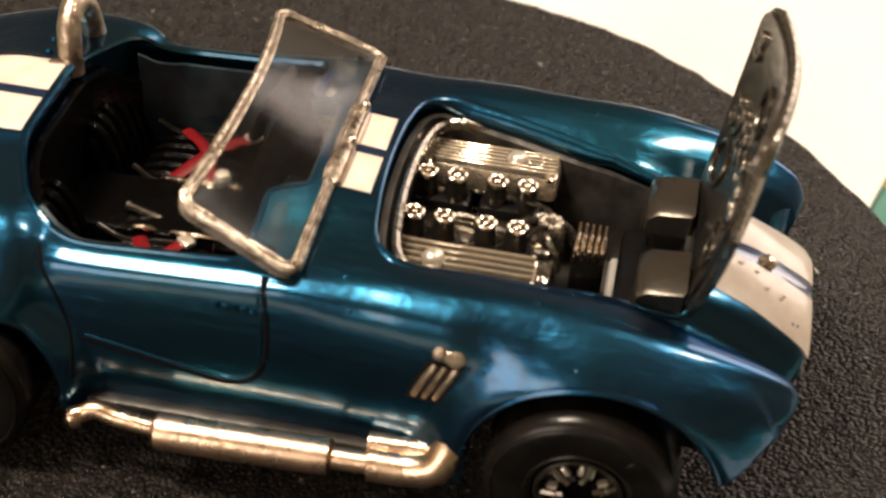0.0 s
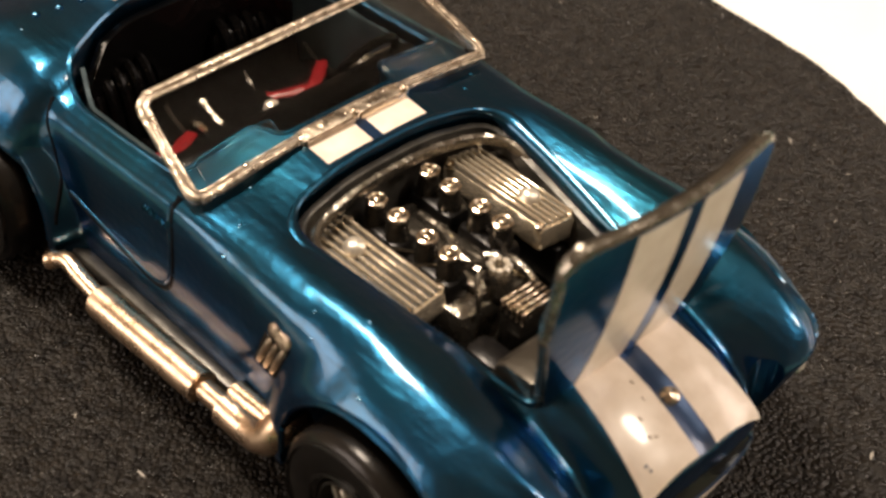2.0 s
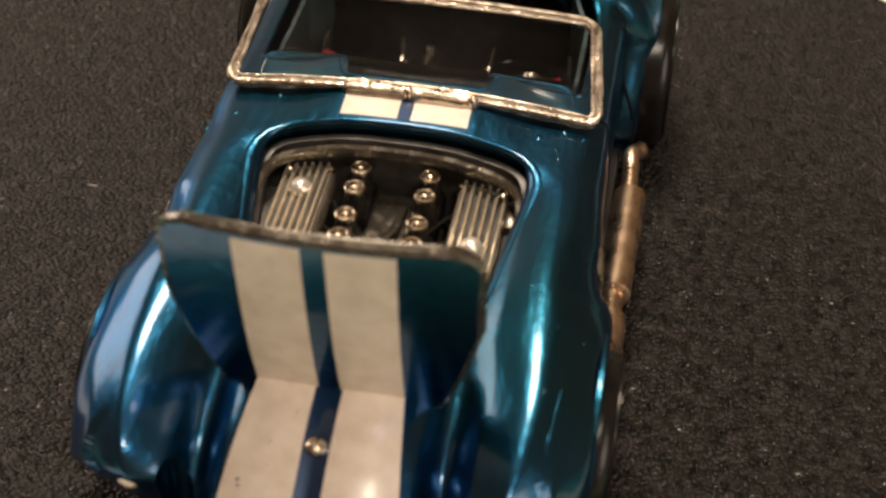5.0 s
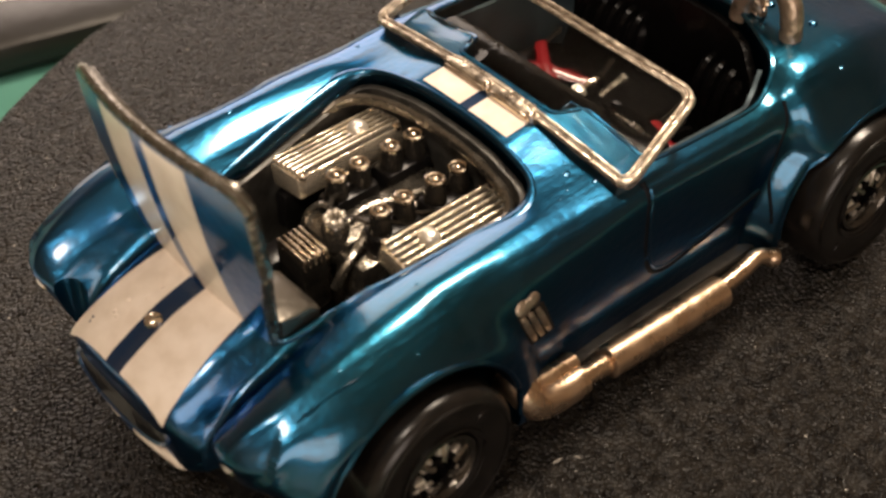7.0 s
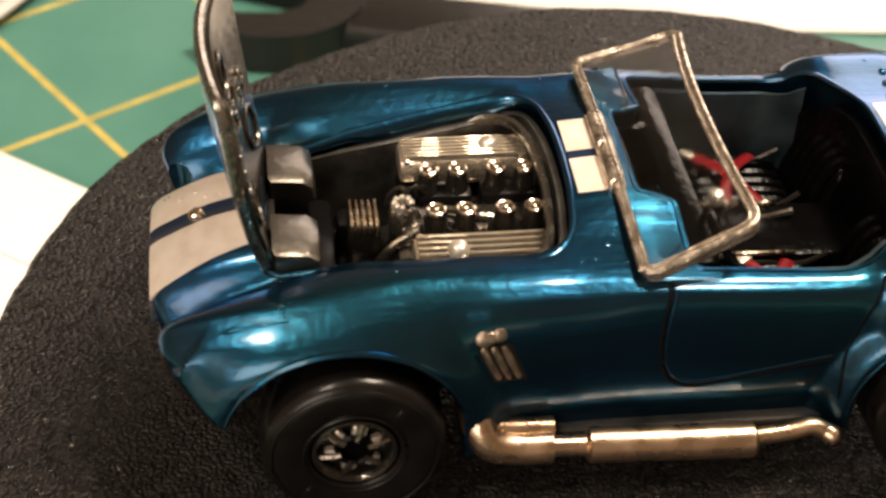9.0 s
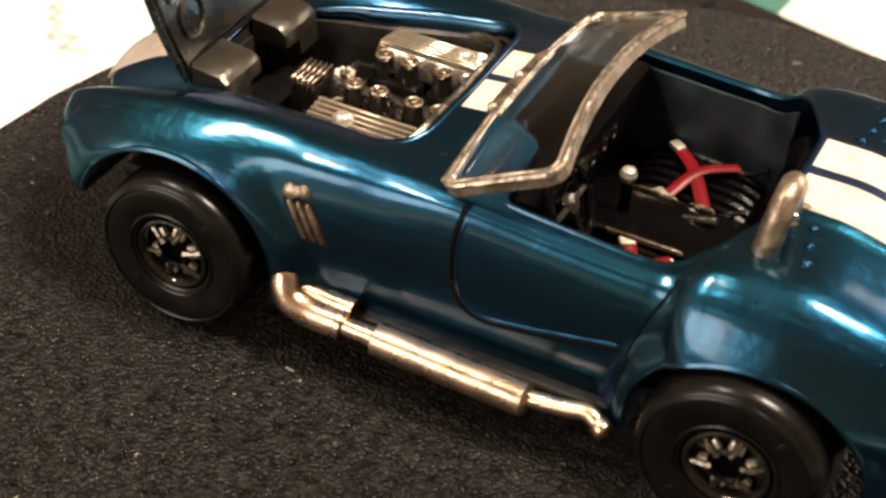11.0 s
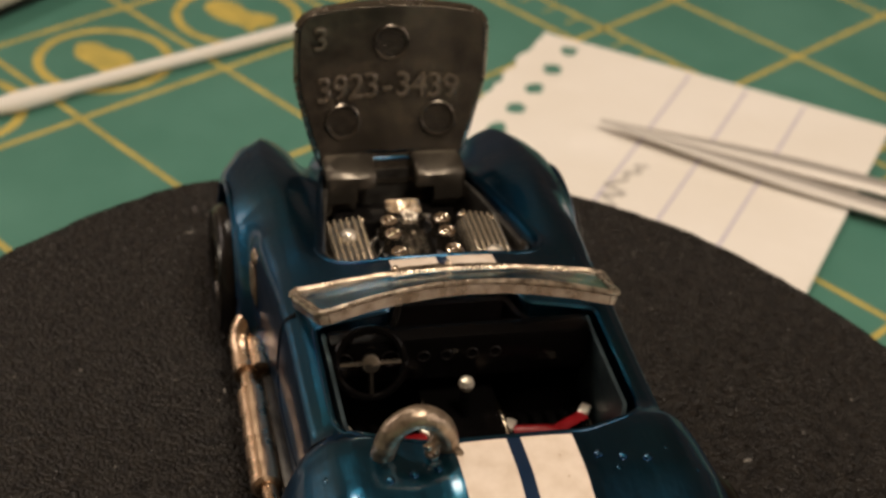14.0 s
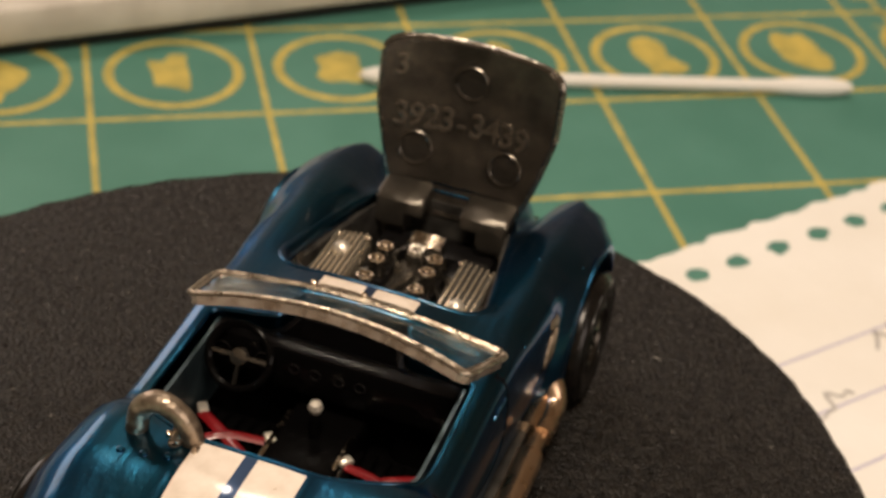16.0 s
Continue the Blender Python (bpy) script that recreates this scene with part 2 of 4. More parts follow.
def bent_box(bm, place, nu, nv, thick):
    """A sheet of thickness thick over place(u, v), u and v from 0 to 1, with closed edges."""
    def at(u, v):
        q = Vector(place(u, v))
        du = Vector(place(min(u + 0.01, 1), v)) - Vector(place(max(u - 0.01, 0), v))
        dv = Vector(place(u, min(v + 0.01, 1))) - Vector(place(u, max(v - 0.01, 0)))
        return q, du.cross(dv).normalized()
    top, low = [], []
    for j in range(nv + 1):
        a, b = [], []
        for i in range(nu + 1):
            q, nrm = at(i / nu, j / nv)
            a.append(bm.verts.new(q + nrm * thick / 2))
            b.append(bm.verts.new(q - nrm * thick / 2))
        top.append(a)
        low.append(b)
    for j in range(nv):
        for i in range(nu):
            bm.faces.new((top[j][i], top[j][i + 1], top[j + 1][i + 1], top[j + 1][i]))
            bm.faces.new((low[j][i], low[j + 1][i], low[j + 1][i + 1], low[j][i + 1]))
    for j in range(nv):
        for i in (0, nu):
            bm.faces.new((top[j][i], top[j + 1][i], low[j + 1][i], low[j][i]))
    for i in range(nu):
        for j in (0, nv):
            bm.faces.new((top[j][i], top[j][i + 1], low[j][i + 1], low[j][i]))
    return bm


def cut(ob, bms):
    """Takes solids away from ob's mesh while both are in millimetres."""
    for bm in bms:
        me = bpy.data.meshes.new("cutter")
        bmesh.ops.recalc_face_normals(bm, faces=bm.faces[:])
        bm.to_mesh(me)
        bm.free()
        c = new("cutter", me)
        mod = ob.modifiers.new("cut", "BOOLEAN")
        mod.object, mod.operation, mod.solver = c, "DIFFERENCE", "EXACT"
        bpy.context.view_layer.update()
        done = bpy.data.meshes.new_from_object(ob.evaluated_get(bpy.context.evaluated_depsgraph_get()))
        ob.modifiers.clear()
        old = ob.data
        ob.data = done
        bpy.data.meshes.remove(old)
        bpy.data.objects.remove(c)
        bpy.data.meshes.remove(me)


def text_mesh(words, size, depth):
    """Raised lettering as a bmesh, in millimetres, centred at the origin in the xy plane."""
    cu = bpy.data.curves.new("letters", "FONT")
    cu.body, cu.size, cu.extrude, cu.align_x, cu.align_y = words, size, depth, "CENTER", "CENTER"
    cu.resolution_u = 3
    cu.bevel_depth, cu.bevel_resolution = size * 0.022, 1
    ob = new("letters", cu)
    bpy.context.view_layer.update()
    me = bpy.data.meshes.new_from_object(ob.evaluated_get(bpy.context.evaluated_depsgraph_get()))
    bm = bmesh.new()
    bm.from_mesh(me)
    bpy.data.objects.remove(ob)
    bpy.data.curves.remove(cu)
    bpy.data.meshes.remove(me)
    return bm

# ---- the room, the table and the mat ----
TABLE_Z = -25.0


def slab(name, lo, hi, mat, label, category):
    return tagged(part(name, box(bmesh.new(), lo, hi), mat), label, category, kind="structure")


slab("floor", (-1500, -1500, -780), (1500, 1500, -760), WOOD, "dark wooden floor under the table", "floor")
slab("ceiling", (-1500, -1500, 2200), (1500, 1500, 2220), PLASTER, "plain warm ceiling above the table", "ceiling")
for name, y0, y1, w0, w1 in (("wall_north", 1500, 1520, 400, 1440), ("wall_south", -1520, -1500, -1440, -400)):
    # an unseen wall, with one opening added for its side fill lamp
    bm = bmesh.new()
    box(bm, (-1500, y0, -760), (1500, y1, 150))
    box(bm, (-1500, y0, 1090), (1500, y1, 2200))
    box(bm, (-1500, y0, 150), (w0, y1, 1090))
    box(bm, (w1, y0, 150), (1500, y1, 1090))
    tagged(part(name, bm, PLASTER), "plain warm plaster wall with an opening added for side fill", "wall", kind="structure")
slab("wall_east", (1500, -1500, -760), (1520, 1500, 2200), PLASTER, "plain warm plaster wall", "wall")
slab("wall_west", (-1520, -1500, -760), (-1500, 1500, 2200), PLASTER, "plain warm plaster wall", "wall")

table = thing("work_table", "dark wooden work table under the cutting mat", "table")
bm = box(bmesh.new(), (-700, -450, TABLE_Z - 32), (700, 450, TABLE_Z - 2.5), 2)
part("tabletop", bm, WOOD, table)
for sx in (-640, 640):
    for sy in (-400, 400):
        part("leg", box(bmesh.new(), (sx - 25, sy - 25, -760), (sx + 25, sy + 25, TABLE_Z - 32), 2), WOOD, table)

# The desk things were laid out about this heading.
DESK = pose(0, 0, 0, 0, 0, 9)


def desk(x, y):
    v = DESK @ Vector((x, y, 0))
    return v.x, v.y


mat_thing = thing("cutting_mat", "green self-healing cutting mat with a yellow inch grid", "cutting mat")
GRID = pose(89.3, 47.4, TABLE_Z, 0, 0, 32.0)
bm = box(bmesh.new(), (-330, -230, -2.2), (330, 230, 0), 1.0)
bmesh.ops.transform(bm, verts=bm.verts[:], matrix=Matrix.Translation((0, 0, TABLE_Z)) @ pose(0, 0, 0, 0, 0, 33.6))
part("sheet", bm, MAT, mat_thing)
def on_grid(ob):
    ob.matrix_basis = Matrix.Translation(GRID.translation * MM) @ GRID.to_3x3().to_4x4()
    return ob


for k in range(-13, 9):
    on_grid(part("grid_line", box(bmesh.new(), (k * 25 - 0.45, -210, 0), (k * 25 + 0.45, 210, 0.05)), YELLOW, mat_thing, "yellow printed grid line"))
for k in range(-9, 9):
    on_grid(part("grid_line", box(bmesh.new(), (-320, k * 25 - 0.45, 0.01), (200, k * 25 + 0.45, 0.055)), YELLOW, mat_thing, "yellow printed grid line"))


# the printed border beyond the grid, with its ruler ticks
on_grid(part("border_line", box(bmesh.new(), (-320, -107.4, 0), (200, -106.6, 0.05)), YELLOW, mat_thing, "yellow printed border line"))
bm = bmesh.new()
for k in range(-44, 40):
    box(bm, (k * 5 - 0.2, -106.6, 0), (k * 5 + 0.2, -103.4 if k % 5 else -101.2, 0.045))
tagged(on_grid(part("ruler_ticks", bm, YELLOW, mat_thing, "yellow ruler ticks along the border")), kind="stuff")
# a row of printed round emblems along one line of squares
for k in range(-6, 6):
    cx, cy = 12.5, 12.5 + k * 25
    bm = bmesh.new()
    tube(bm, [(cx + 9.5 * math.cos(a), cy + 9.5 * math.sin(a), 0.03) for a in [i * math.pi / 24 for i in range(48)]],
         0.75, 4, True, 0.05)
    on_grid(part("emblem_ring", bm, YELLOW, mat_thing))
    rnd = random.Random(k + 40)
    bm = bmesh.new()
    pts = [(cx + (5.6 + 2.2 * rnd.uniform(-0.8, 1.0)) * math.cos(i * math.pi / 6),
            cy + (3.3 + 2.0 * rnd.uniform(-0.7, 1.0)) * math.sin(i * math.pi / 6)) for i in range(12)]
    ring = [(p.x, p.y) for p in smooth_path([(x, y, 0) for x, y in pts], 3, True)]
    prism(bm, ring, 0.02, 0.07)
    on_grid(part("emblem_figure", bm, YELLOW, mat_thing))

# ---- turntable ----
turntable = thing("turntable", "round turntable covered with black textured foam", "turntable")
rnd = random.Random(5)
edge = []
for i in range(180):
    a = 2 * math.pi * i / 180
    edge.append(50.9 + 0.5 * math.sin(3 * a + 1) + 0.35 * math.sin(7 * a) + rnd.uniform(-0.18, 0.18))
bm = bmesh.new()
loops = []
for dr, z in ((-1.2, -3.2), (0, -3.0), (0, -0.5), (-0.5, 0), (-8, 0), (-24, 0), (-40, 0)):
    loops.append([(-5 + (r + dr) * math.cos(2 * math.pi * i / 180), 2.6 + (r + dr) * math.sin(2 * math.pi * i / 180), z)
                  for i, r in enumerate(edge)])
rings(bm, loops)
part("foam_pad", bm, FOAM, turntable, "black foam pad with a roughly cut edge")
part("drum", lathe(bmesh.new(), [(36, TABLE_Z), (37, TABLE_Z + 1), (37, -4), (36, -3.2)], Matrix.Translation((-5, 2.6, 0)), 64),
     DARK, turntable)


# ---- loose things on the mat ----
def sheet_of_paper(label, corner, heading, long_mm, wide_mm, seed, scribble=True):
    """A torn-out notebook sheet. corner: where the perforated edge begins; heading: the way that edge runs."""
    rnd = random.Random(seed)
    sheet = thing("notebook_sheet", label, "paper", "loose notebook sheets")
    m = Matrix.Translation((corner[0], corner[1], TABLE_Z + 0.25)) @ pose(0, 0, 0, 0, 0, heading)
    bm = bmesh.new()
    nx, ny = 60, 36

    def lift(u, v):
        return 0.5 * math.sin(u * 5 + seed) * math.sin(v * 4) + 0.5
    ragged = [rnd.uniform(-0.6, 0.6) for _ in range(nx + 1)]

    def place(u, v):
        return (u * long_mm, v * wide_mm + (ragged[min(int(u * nx + 0.5), nx)] if v < 0.01 else 0), lift(u, v))
    bent_box(bm, place, nx, ny, 0.12)
    ob = part("page", bm, PAPER, sheet)
    ob.matrix_basis = Matrix.Translation(m.translation * MM) @ m.to_3x3().to_4x4()
    base = ob.matrix_basis.copy()
    for k in range(int(long_mm / 7)):
        bm = bmesh.new()
        c = (4 + k * 7, 5.5)
        n = 14
        ring = [(c[0] + rnd.uniform(1.3, 2.1) * math.cos(2 * math.pi * i / n), c[1] + rnd.uniform(1.1, 1.6) * math.sin(2 * math.pi * i / n))
                for i in range(n)]
        z = lift(c[0] / long_mm, c[1] / wide_mm) + 0.08
        prism(bm, ring, z, z + 0.04)
        part("punched_hole", bm, MAT, sheet, "torn hole with the green mat showing").matrix_basis = base
    for k in range(int((wide_mm - 24) / 9) if scribble else 0):
        v = (24 + k * 9) / wide_mm
        bm = bmesh.new()
        bent_box(bm, lambda a, b: (a * long_mm * 0.98 + 1, v * wide_mm + b * 0.35, lift(a, v) + 0.09), 40, 1, 0.03)
        part("ruled_line", bm, INK, sheet).matrix_basis = base
    if scribble:
        for k in range(4):
            bm = bmesh.new()
            x0, y0 = 30 + k * 21, 26 + 6 * (k % 3)
            pts = [(x0 + i * 1.1 + rnd.uniform(-0.5, 0.5), y0 + rnd.uniform(-2.2, 2.2), lift(x0 / long_mm, y0 / wide_mm) + 0.16) for i in range(12)]
            tube(bm, smooth_path(pts, 4), 0.22, 5)
            part("pencil_scribble", bm, PENCIL, sheet).matrix_basis = base
    return sheet


sheet_of_paper("torn notebook sheet with a perforated edge and pencil scribbles", desk(113.8, -64.8), 133.3 + 9, 110, 55, 3)
sheet_of_paper("blank torn notebook sheet half under the turntable", (63, 118.5), 163, 88, 66, 11, False)
sheet_of_paper("blank notebook sheet overlapping another beside the turntable", (-16, 122), 195, 104, 78, 12, False)
sheet_of_paper("blank torn notebook sheet with a ragged edge", (-72, -80), -96, 96, 78, 17, False)


def placed(ob, m):
    ob.matrix_basis = Matrix.Translation(m.translation * MM) @ m.to_3x3().to_4x4()
    return ob


# cotton swab with a paper stick
swab = thing("cotton_swab", "white paper cotton swab lying on the green mat", "cotton swab")
ax, ay = desk(108, 22.5)
bx, by = desk(129, -50.5)
zs = TABLE_Z + 1.6
way = Vector((bx - ax, by - ay, 0)).normalized()
ln = (Vector((bx, by, 0)) - Vector((ax, ay, 0))).length
part("stick", tube(bmesh.new(), [(ax + way.x * q, ay + way.y * q, zs) for q in (6, ln / 2, ln - 6)], 0.95, 12), COTTON, swab)
for end, sign in (((ax, ay), 1), ((bx, by), -1)):
    pts = [(end[0] + sign * way.x * q, end[1] + sign * way.y * q, zs) for q in (0, 0.7, 2, 4.5, 8, 11.5, 13)]
    part("cotton_tip", tube(bmesh.new(), pts, [0.15, 0.75, 1.15, 1.4, 1.4, 1.15, 0.95], 14), COTTON, swab)

# pointed tweezers lying over the paper
tweezers = thing("tweezers", "pointed steel tweezers lying on the paper", "tweezers")
tx, ty = 92.6, -45.9
for s in (-1, 1):
    bm = bmesh.new()
    d = Vector((-0.594, -0.805, 0))
    n = Vector((-d.y, d.x, 0))
    pts = [Vector((tx, ty, TABLE_Z + 2)) + d * q + n * s * o for q, o in ((0, 0.2), (9, 0.8), (22, 1.9), (40, 2.8), (58, 2.4), (72, 0.5))]
    tube(bm, smooth_path(pts, 5), [0.25 + 1.5 * min(1, k / 12) for k in range(26)], 8, False, 0.5)
    part("arm", bm, STEEL, tweezers)

# off-white board lying behind the mat's printed row
board = thing("white_board_block", "off-white board with a soft dark lower edge", "board")
gx, gy = desk(123.5, 34)
m = Matrix.Translation((gx, gy, TABLE_Z)) @ pose(0, 0, 0, 0, 0, -56.0 + 9)
placed(part("panel", box(bmesh.new(), (-62, 0, 2.5), (62, 60, 8.5), 1.2), BOARD, board), m)
# dark slab set in from the panel's edges, 2.5 mm high
placed(part("foot", box(bmesh.new(), (-59, 2.5, 0), (59, 57, 2.52)), BLACKIRON, board, "dark inset slab under the board"), m)

# open-ended spanner
spanner = thing("spanner", "black open-ended spanner lying on the green mat", "spanner")
outline = []
for k in range(25):
    a = radians(42 + k * (360 - 84) / 24)
    outline.append((11 * math.cos(a), 10.5 * math.sin(a)))
outline += [(6.2, -6.0), (-1.5, -4.6), (-4.2, -2.4), (-4.2, 2.4), (-1.5, 4.6), (6.2, 6.0)]
m = Matrix.Translation((22, -88, TABLE_Z + 0.2)) @ pose(0, 0, 0, 0, 0, -15)
bm = prism(bmesh.new(), outline, 0, 5)
placed(part("open_jaw", bm, BLACKIRON, spanner, angle=30), m)
bm = box(bmesh.new(), (-44, -5, 0.6), (-8, 5, 4.4), 1.2)
placed(part("shaft", bm, BLACKIRON, spanner), m)

# ---- the toy car ----
# x runs forward, y to the car's left, z up from the foam.
car = thing("toy_car", "candy-blue die-cast toy roadster with cream stripes and raised hood", "toy car")

# station: x, centre height, valley y z, crest y z, widest y z, sill y z
STATIONS = (
    (-35.0, 9.0, 4.0, 8.8, 6.5, 8.2, 8.0, 7.0, 7.0, 5.5),
    (-33.5, 12.0, 4.5, 11.8, 8.5, 11.0, 10.8, 8.5, 9.5, 5.2),
    (-30.0, 14.8, 5.0, 14.6, 10.2, 14.2, 13.9, 9.8, 12.8, 5.0),
    (-25.0, 16.7, 5.5, 16.3, 11.0, 16.1, 15.5, 10.8, 14.9, 5.0),
    (-21.0, 17.5, 5.5, 17.1, 11.2, 16.9, 16.0, 11.4, 15.7, 5.0),
    (-18.0, 17.5, 5.5, 17.2, 11.2, 16.9, 15.8, 11.6, 15.5, 5.0),
    (-16.2, 17.4, 5.5, 17.1, 11.2, 16.7, 15.6, 11.5, 15.2, 4.8),
    (-15.0, 17.3, 5.5, 17.0, 11.2, 16.2, 15.0, 11.4, 14.6, 4.7),
    (-14.0, 17.2, 5.5, 16.8, 11.1, 15.5, 13.8, 11.2, 13.4, 4.4),
    (-12.5, 17.0, 5.5, 16.7, 11.1, 15.2, 13.4, 11.2, 12.9, 4.1),
    (-5.0, 16.9, 5.5, 16.6, 11.2, 15.5, 13.4, 11.4, 12.9, 4.0),
    (1.0, 17.2, 5.5, 16.9, 11.2, 15.9, 13.5, 11.6, 12.9, 4.0),
    (6.0, 16.8, 6.0, 16.4, 10.7, 16.0, 13.7, 11.6, 13.0, 4.0),
    (8.5, 16.6, 7.2, 15.1, 10.8, 16.05, 13.9, 11.5, 13.1, 4.05),
    (13.0, 16.3, 7.0, 14.6, 10.9, 16.05, 14.2, 11.4, 13.4, 4.2),
    (16.0, 15.9, 6.9, 14.4, 10.95, 16.0, 15.2, 11.4, 14.6, 4.8),
    (20.0, 15.3, 6.8, 14.2, 11.2, 15.7, 16.1, 11.2, 15.8, 5.0),
    (24.5, 14.6, 7.0, 12.7, 11.3, 15.0, 15.9, 10.9, 15.5, 5.8),
    (28.5, 13.6, 7.0, 11.1, 11.1, 14.0, 14.6, 10.6, 13.9, 7.2),
    (30.5, 12.7, 7.0, 10.0, 10.8, 13.2, 13.5, 10.5, 12.8, 7.3),
    (31.6, 12.1, 7.0, 9.3, 10.6, 12.5, 12.6, 10.3, 11.8, 7.2),
    (32.3, 11.7, 7.0, 8.7, 10.2, 11.3, 11.9, 9.6, 11.0, 7.0),
    (32.8, 11.3, 6.9, 8.1, 9.4, 9.2, 10.6, 8.4, 9.8, 6.8),
    (33.1, 10.9, 6.5, 7.6, 8.2, 7.9, 8.8, 7.6, 8.4, 6.6),
    (33.4, 9.3, 6.0, 7.0, 6.8, 6.8, 7.2, 6.8, 6.8, 6.3),
    (33.6, 7.2, 5.0, 6.6, 5.6, 6.4, 5.8, 6.2, 5.6, 6.0),
)
TAB = np.array(STATIONS)


def smooth_interp(x, xs, ys):
    """Monotone-slope cubic through a table."""
    h, d = np.diff(xs), np.diff(ys) / np.diff(xs)
    m = np.concatenate(([d[0]], np.where(d[:-1] * d[1:] > 0, 2 * d[:-1] * d[1:] / np.where(d[:-1] + d[1:] == 0, 1, d[:-1] + d[1:]), 0), [d[-1]]))
    i = int(np.clip(np.searchsorted(xs, x) - 1, 0, len(h) - 1))
    u = (x - xs[i]) / h[i]
    return float((1 + 2 * u) * (1 - u) ** 2 * ys[i] + u * (1 - u) ** 2 * h[i] * m[i]
                 + u * u * (3 - 2 * u) * ys[i + 1] + u * u * (u - 1) * h[i] * m[i + 1])


def section(x, per=9):
    """Half cross-section from the centre line out and down to the sill: (y, z) pairs."""
    zc, yv, zv, yc, zk, yw, zw, ys, zs = [smooth_interp(x, TAB[:, 0], TAB[:, k]) for k in range(1, 10)]
    # the shoulder is a round of even radius along the doors and full over the wheels
    k = max(0.0, min(1.0, (16.5 - x) / 5, (x + 16.5) / 4))
    wide, drop = yw - yc, (zk - zw) * (1 - k) + min(yw - yc, zk - zw) * k
    ctrl = [(-yv, zv), (0, zc), (yv * 0.68, zc * 0.82 + zv * 0.18), (yv, zv), ((yv + yc) / 2, zv * 0.35 + zk * 0.65), (yc, zk),
            (yc + wide * (0.33 + 0.17 * k), zk - drop * (0.118 + 0.016 * k)), (yc + wide * (0.69 + 0.176 * k), zk - drop * (0.43 + 0.07 * k)), (yw, zw), (yw * 0.6 + ys * 0.4 + 0.15, (zw + zs) / 2), (ys, zs)]
    p = smooth_path([(a, b, 0) for a, b in ctrl], per)[per:]
    return [(q.x, q.y) for q in p]


def top_z(x, y):
    s = section(x)
    ys, zs = [q[0] for q in s], [q[1] for q in s]
    k = ys.index(max(ys))
    return float(np.interp(abs(y), ys[:k + 1], zs[:k + 1]))


def side_y(x, z):
    s = section(x)
    ys, zs = [q[0] for q in s], [q[1] for q in s]
    k = max(range(len(zs)), key=lambda i: zs[i] if ys[i] > 6 else -1)
    return float(np.interp(-z, [-q for q in zs[k:]], ys[k:]))


def eased(a, b, v):
    u = max(0.0, min(1.0, (v - a) / (b - a)))
    return u * u * (3 - 2 * u)


# wheel: x, height, radius, outer face, width; arch: centre x and z, half length, half height, lip y, door side y, reach of the flare
WHEELS = ((20.2, 5.95, 5.95, 16.3, 4.8, 20.7, 6.0, 7.9, 7.45, 15.2, 13.5, 3.6), (-20.2, 6.1, 6.1, 17.0, 5.8, -20.5, 5.8, 7.8, 7.0, 14.9, 13.2, 2.1))


def shaped(x, y, z):
    """Leans the nose back towards its chin and swells the sides into flares round the wheel arches."""
    a = abs(y)
    lean = 0.28 + 0.30 * eased(5.2, 8.5, a)
    nx = x - lean * max(0.0, 11.3 - z) * eased(25.5, 31.0, x)
    if a > 12.0:
        for w in WHEELS:
            cx, cz, rx, rz, y0, y1, reach = w[5:]
            k = math.hypot((nx - cx) / rx, (z - cz) / rz)
            d = (k - 1) * (rx + rz) / 2
            if d < reach:
                a += max(0.0, y0 - (y0 - y1) * eased(0.25, reach, d) - a) * eased(11.6, 13.2, abs(y)) * (1 - eased(11.0, 14.5, z)) * eased(-3.0, -1.0, d)
    return nx, math.copysign(a, y), z


bm = bmesh.new()
loops = []
for i in range(261):
    x = -35 + 68.6 * (1 - (1 - i / 260) ** 1.3)
    s = section(x, 14)
    loops.append([shaped(x, y, z) for y, z in s[::-1]] + [shaped(x, -y, z) for y, z in s[1:]])
rings(bm, loops)
body = part("body", bm, PAINT, car, "candy-blue metallic body shell", 35, 1.0)


def rounded(corners, per=6):
    """Closed outline with rounded corners: (x, y, radius)."""
    out = []
    n = len(corners)
    for i in range(n):
        p = Vector(corners[i][:2])
        a, b = Vector(corners[i - 1][:2]) - p, Vector(corners[(i + 1) % n][:2]) - p
        r = corners[i][2]
        p0, p1 = p + a.normalized() * r, p + b.normalized() * r
        for k in range(per + 1):
            u = k / per
            out.append(tuple((1 - u) ** 2 * p0 + 2 * u * (1 - u) * p + u * u * p1))
    return out


def grown(outline, d):
    """The outline moved outwards by d."""
    c = Vector((sum(p[0] for p in outline) / len(outline), sum(p[1] for p in outline) / len(outline)))
    out, n = [], len(outline)
    for i in range(n):
        t = Vector(outline[(i + 1) % n]) - Vector(outline[i - 1])
        nrm = Vector((t.y, -t.x)).normalized()
        if nrm.dot(Vector(outline[i]) - c) < 0:
            nrm = -nrm
        out.append(tuple(Vector(outline[i]) + nrm * d))
    return out


BAY_EDGE = rounded([(25.2, 6.3, 1), (15, 8.25, 4), (5.6, 9.5, 3.2), (4.5, 0, 6), (5.6, -9.5, 3.2), (15, -8.25, 4), (25.2, -6.3, 1)])
PIT_EDGE = rounded([(-1.7, 11.2, 1.0), (-12.5, 11.4, 1.6), (-15.6, 10.2, 1.6), (-18.0, 5.0, 2.0), (-18.0, -5.0, 2.0), (-15.6, -10.2, 1.6),
                    (-12.5, -11.4, 1.6), (-1.7, -11.2, 1.0), (-1.7, -5.5, 0.5), (0.7, -4.7, 0.7), (0.7, 4.7, 0.7), (-1.7, 5.5, 0.5)])
cutters = [prism(bmesh.new(), BAY_EDGE, 4.6, 40), prism(bmesh.new(), PIT_EDGE, 4.6, 40)]
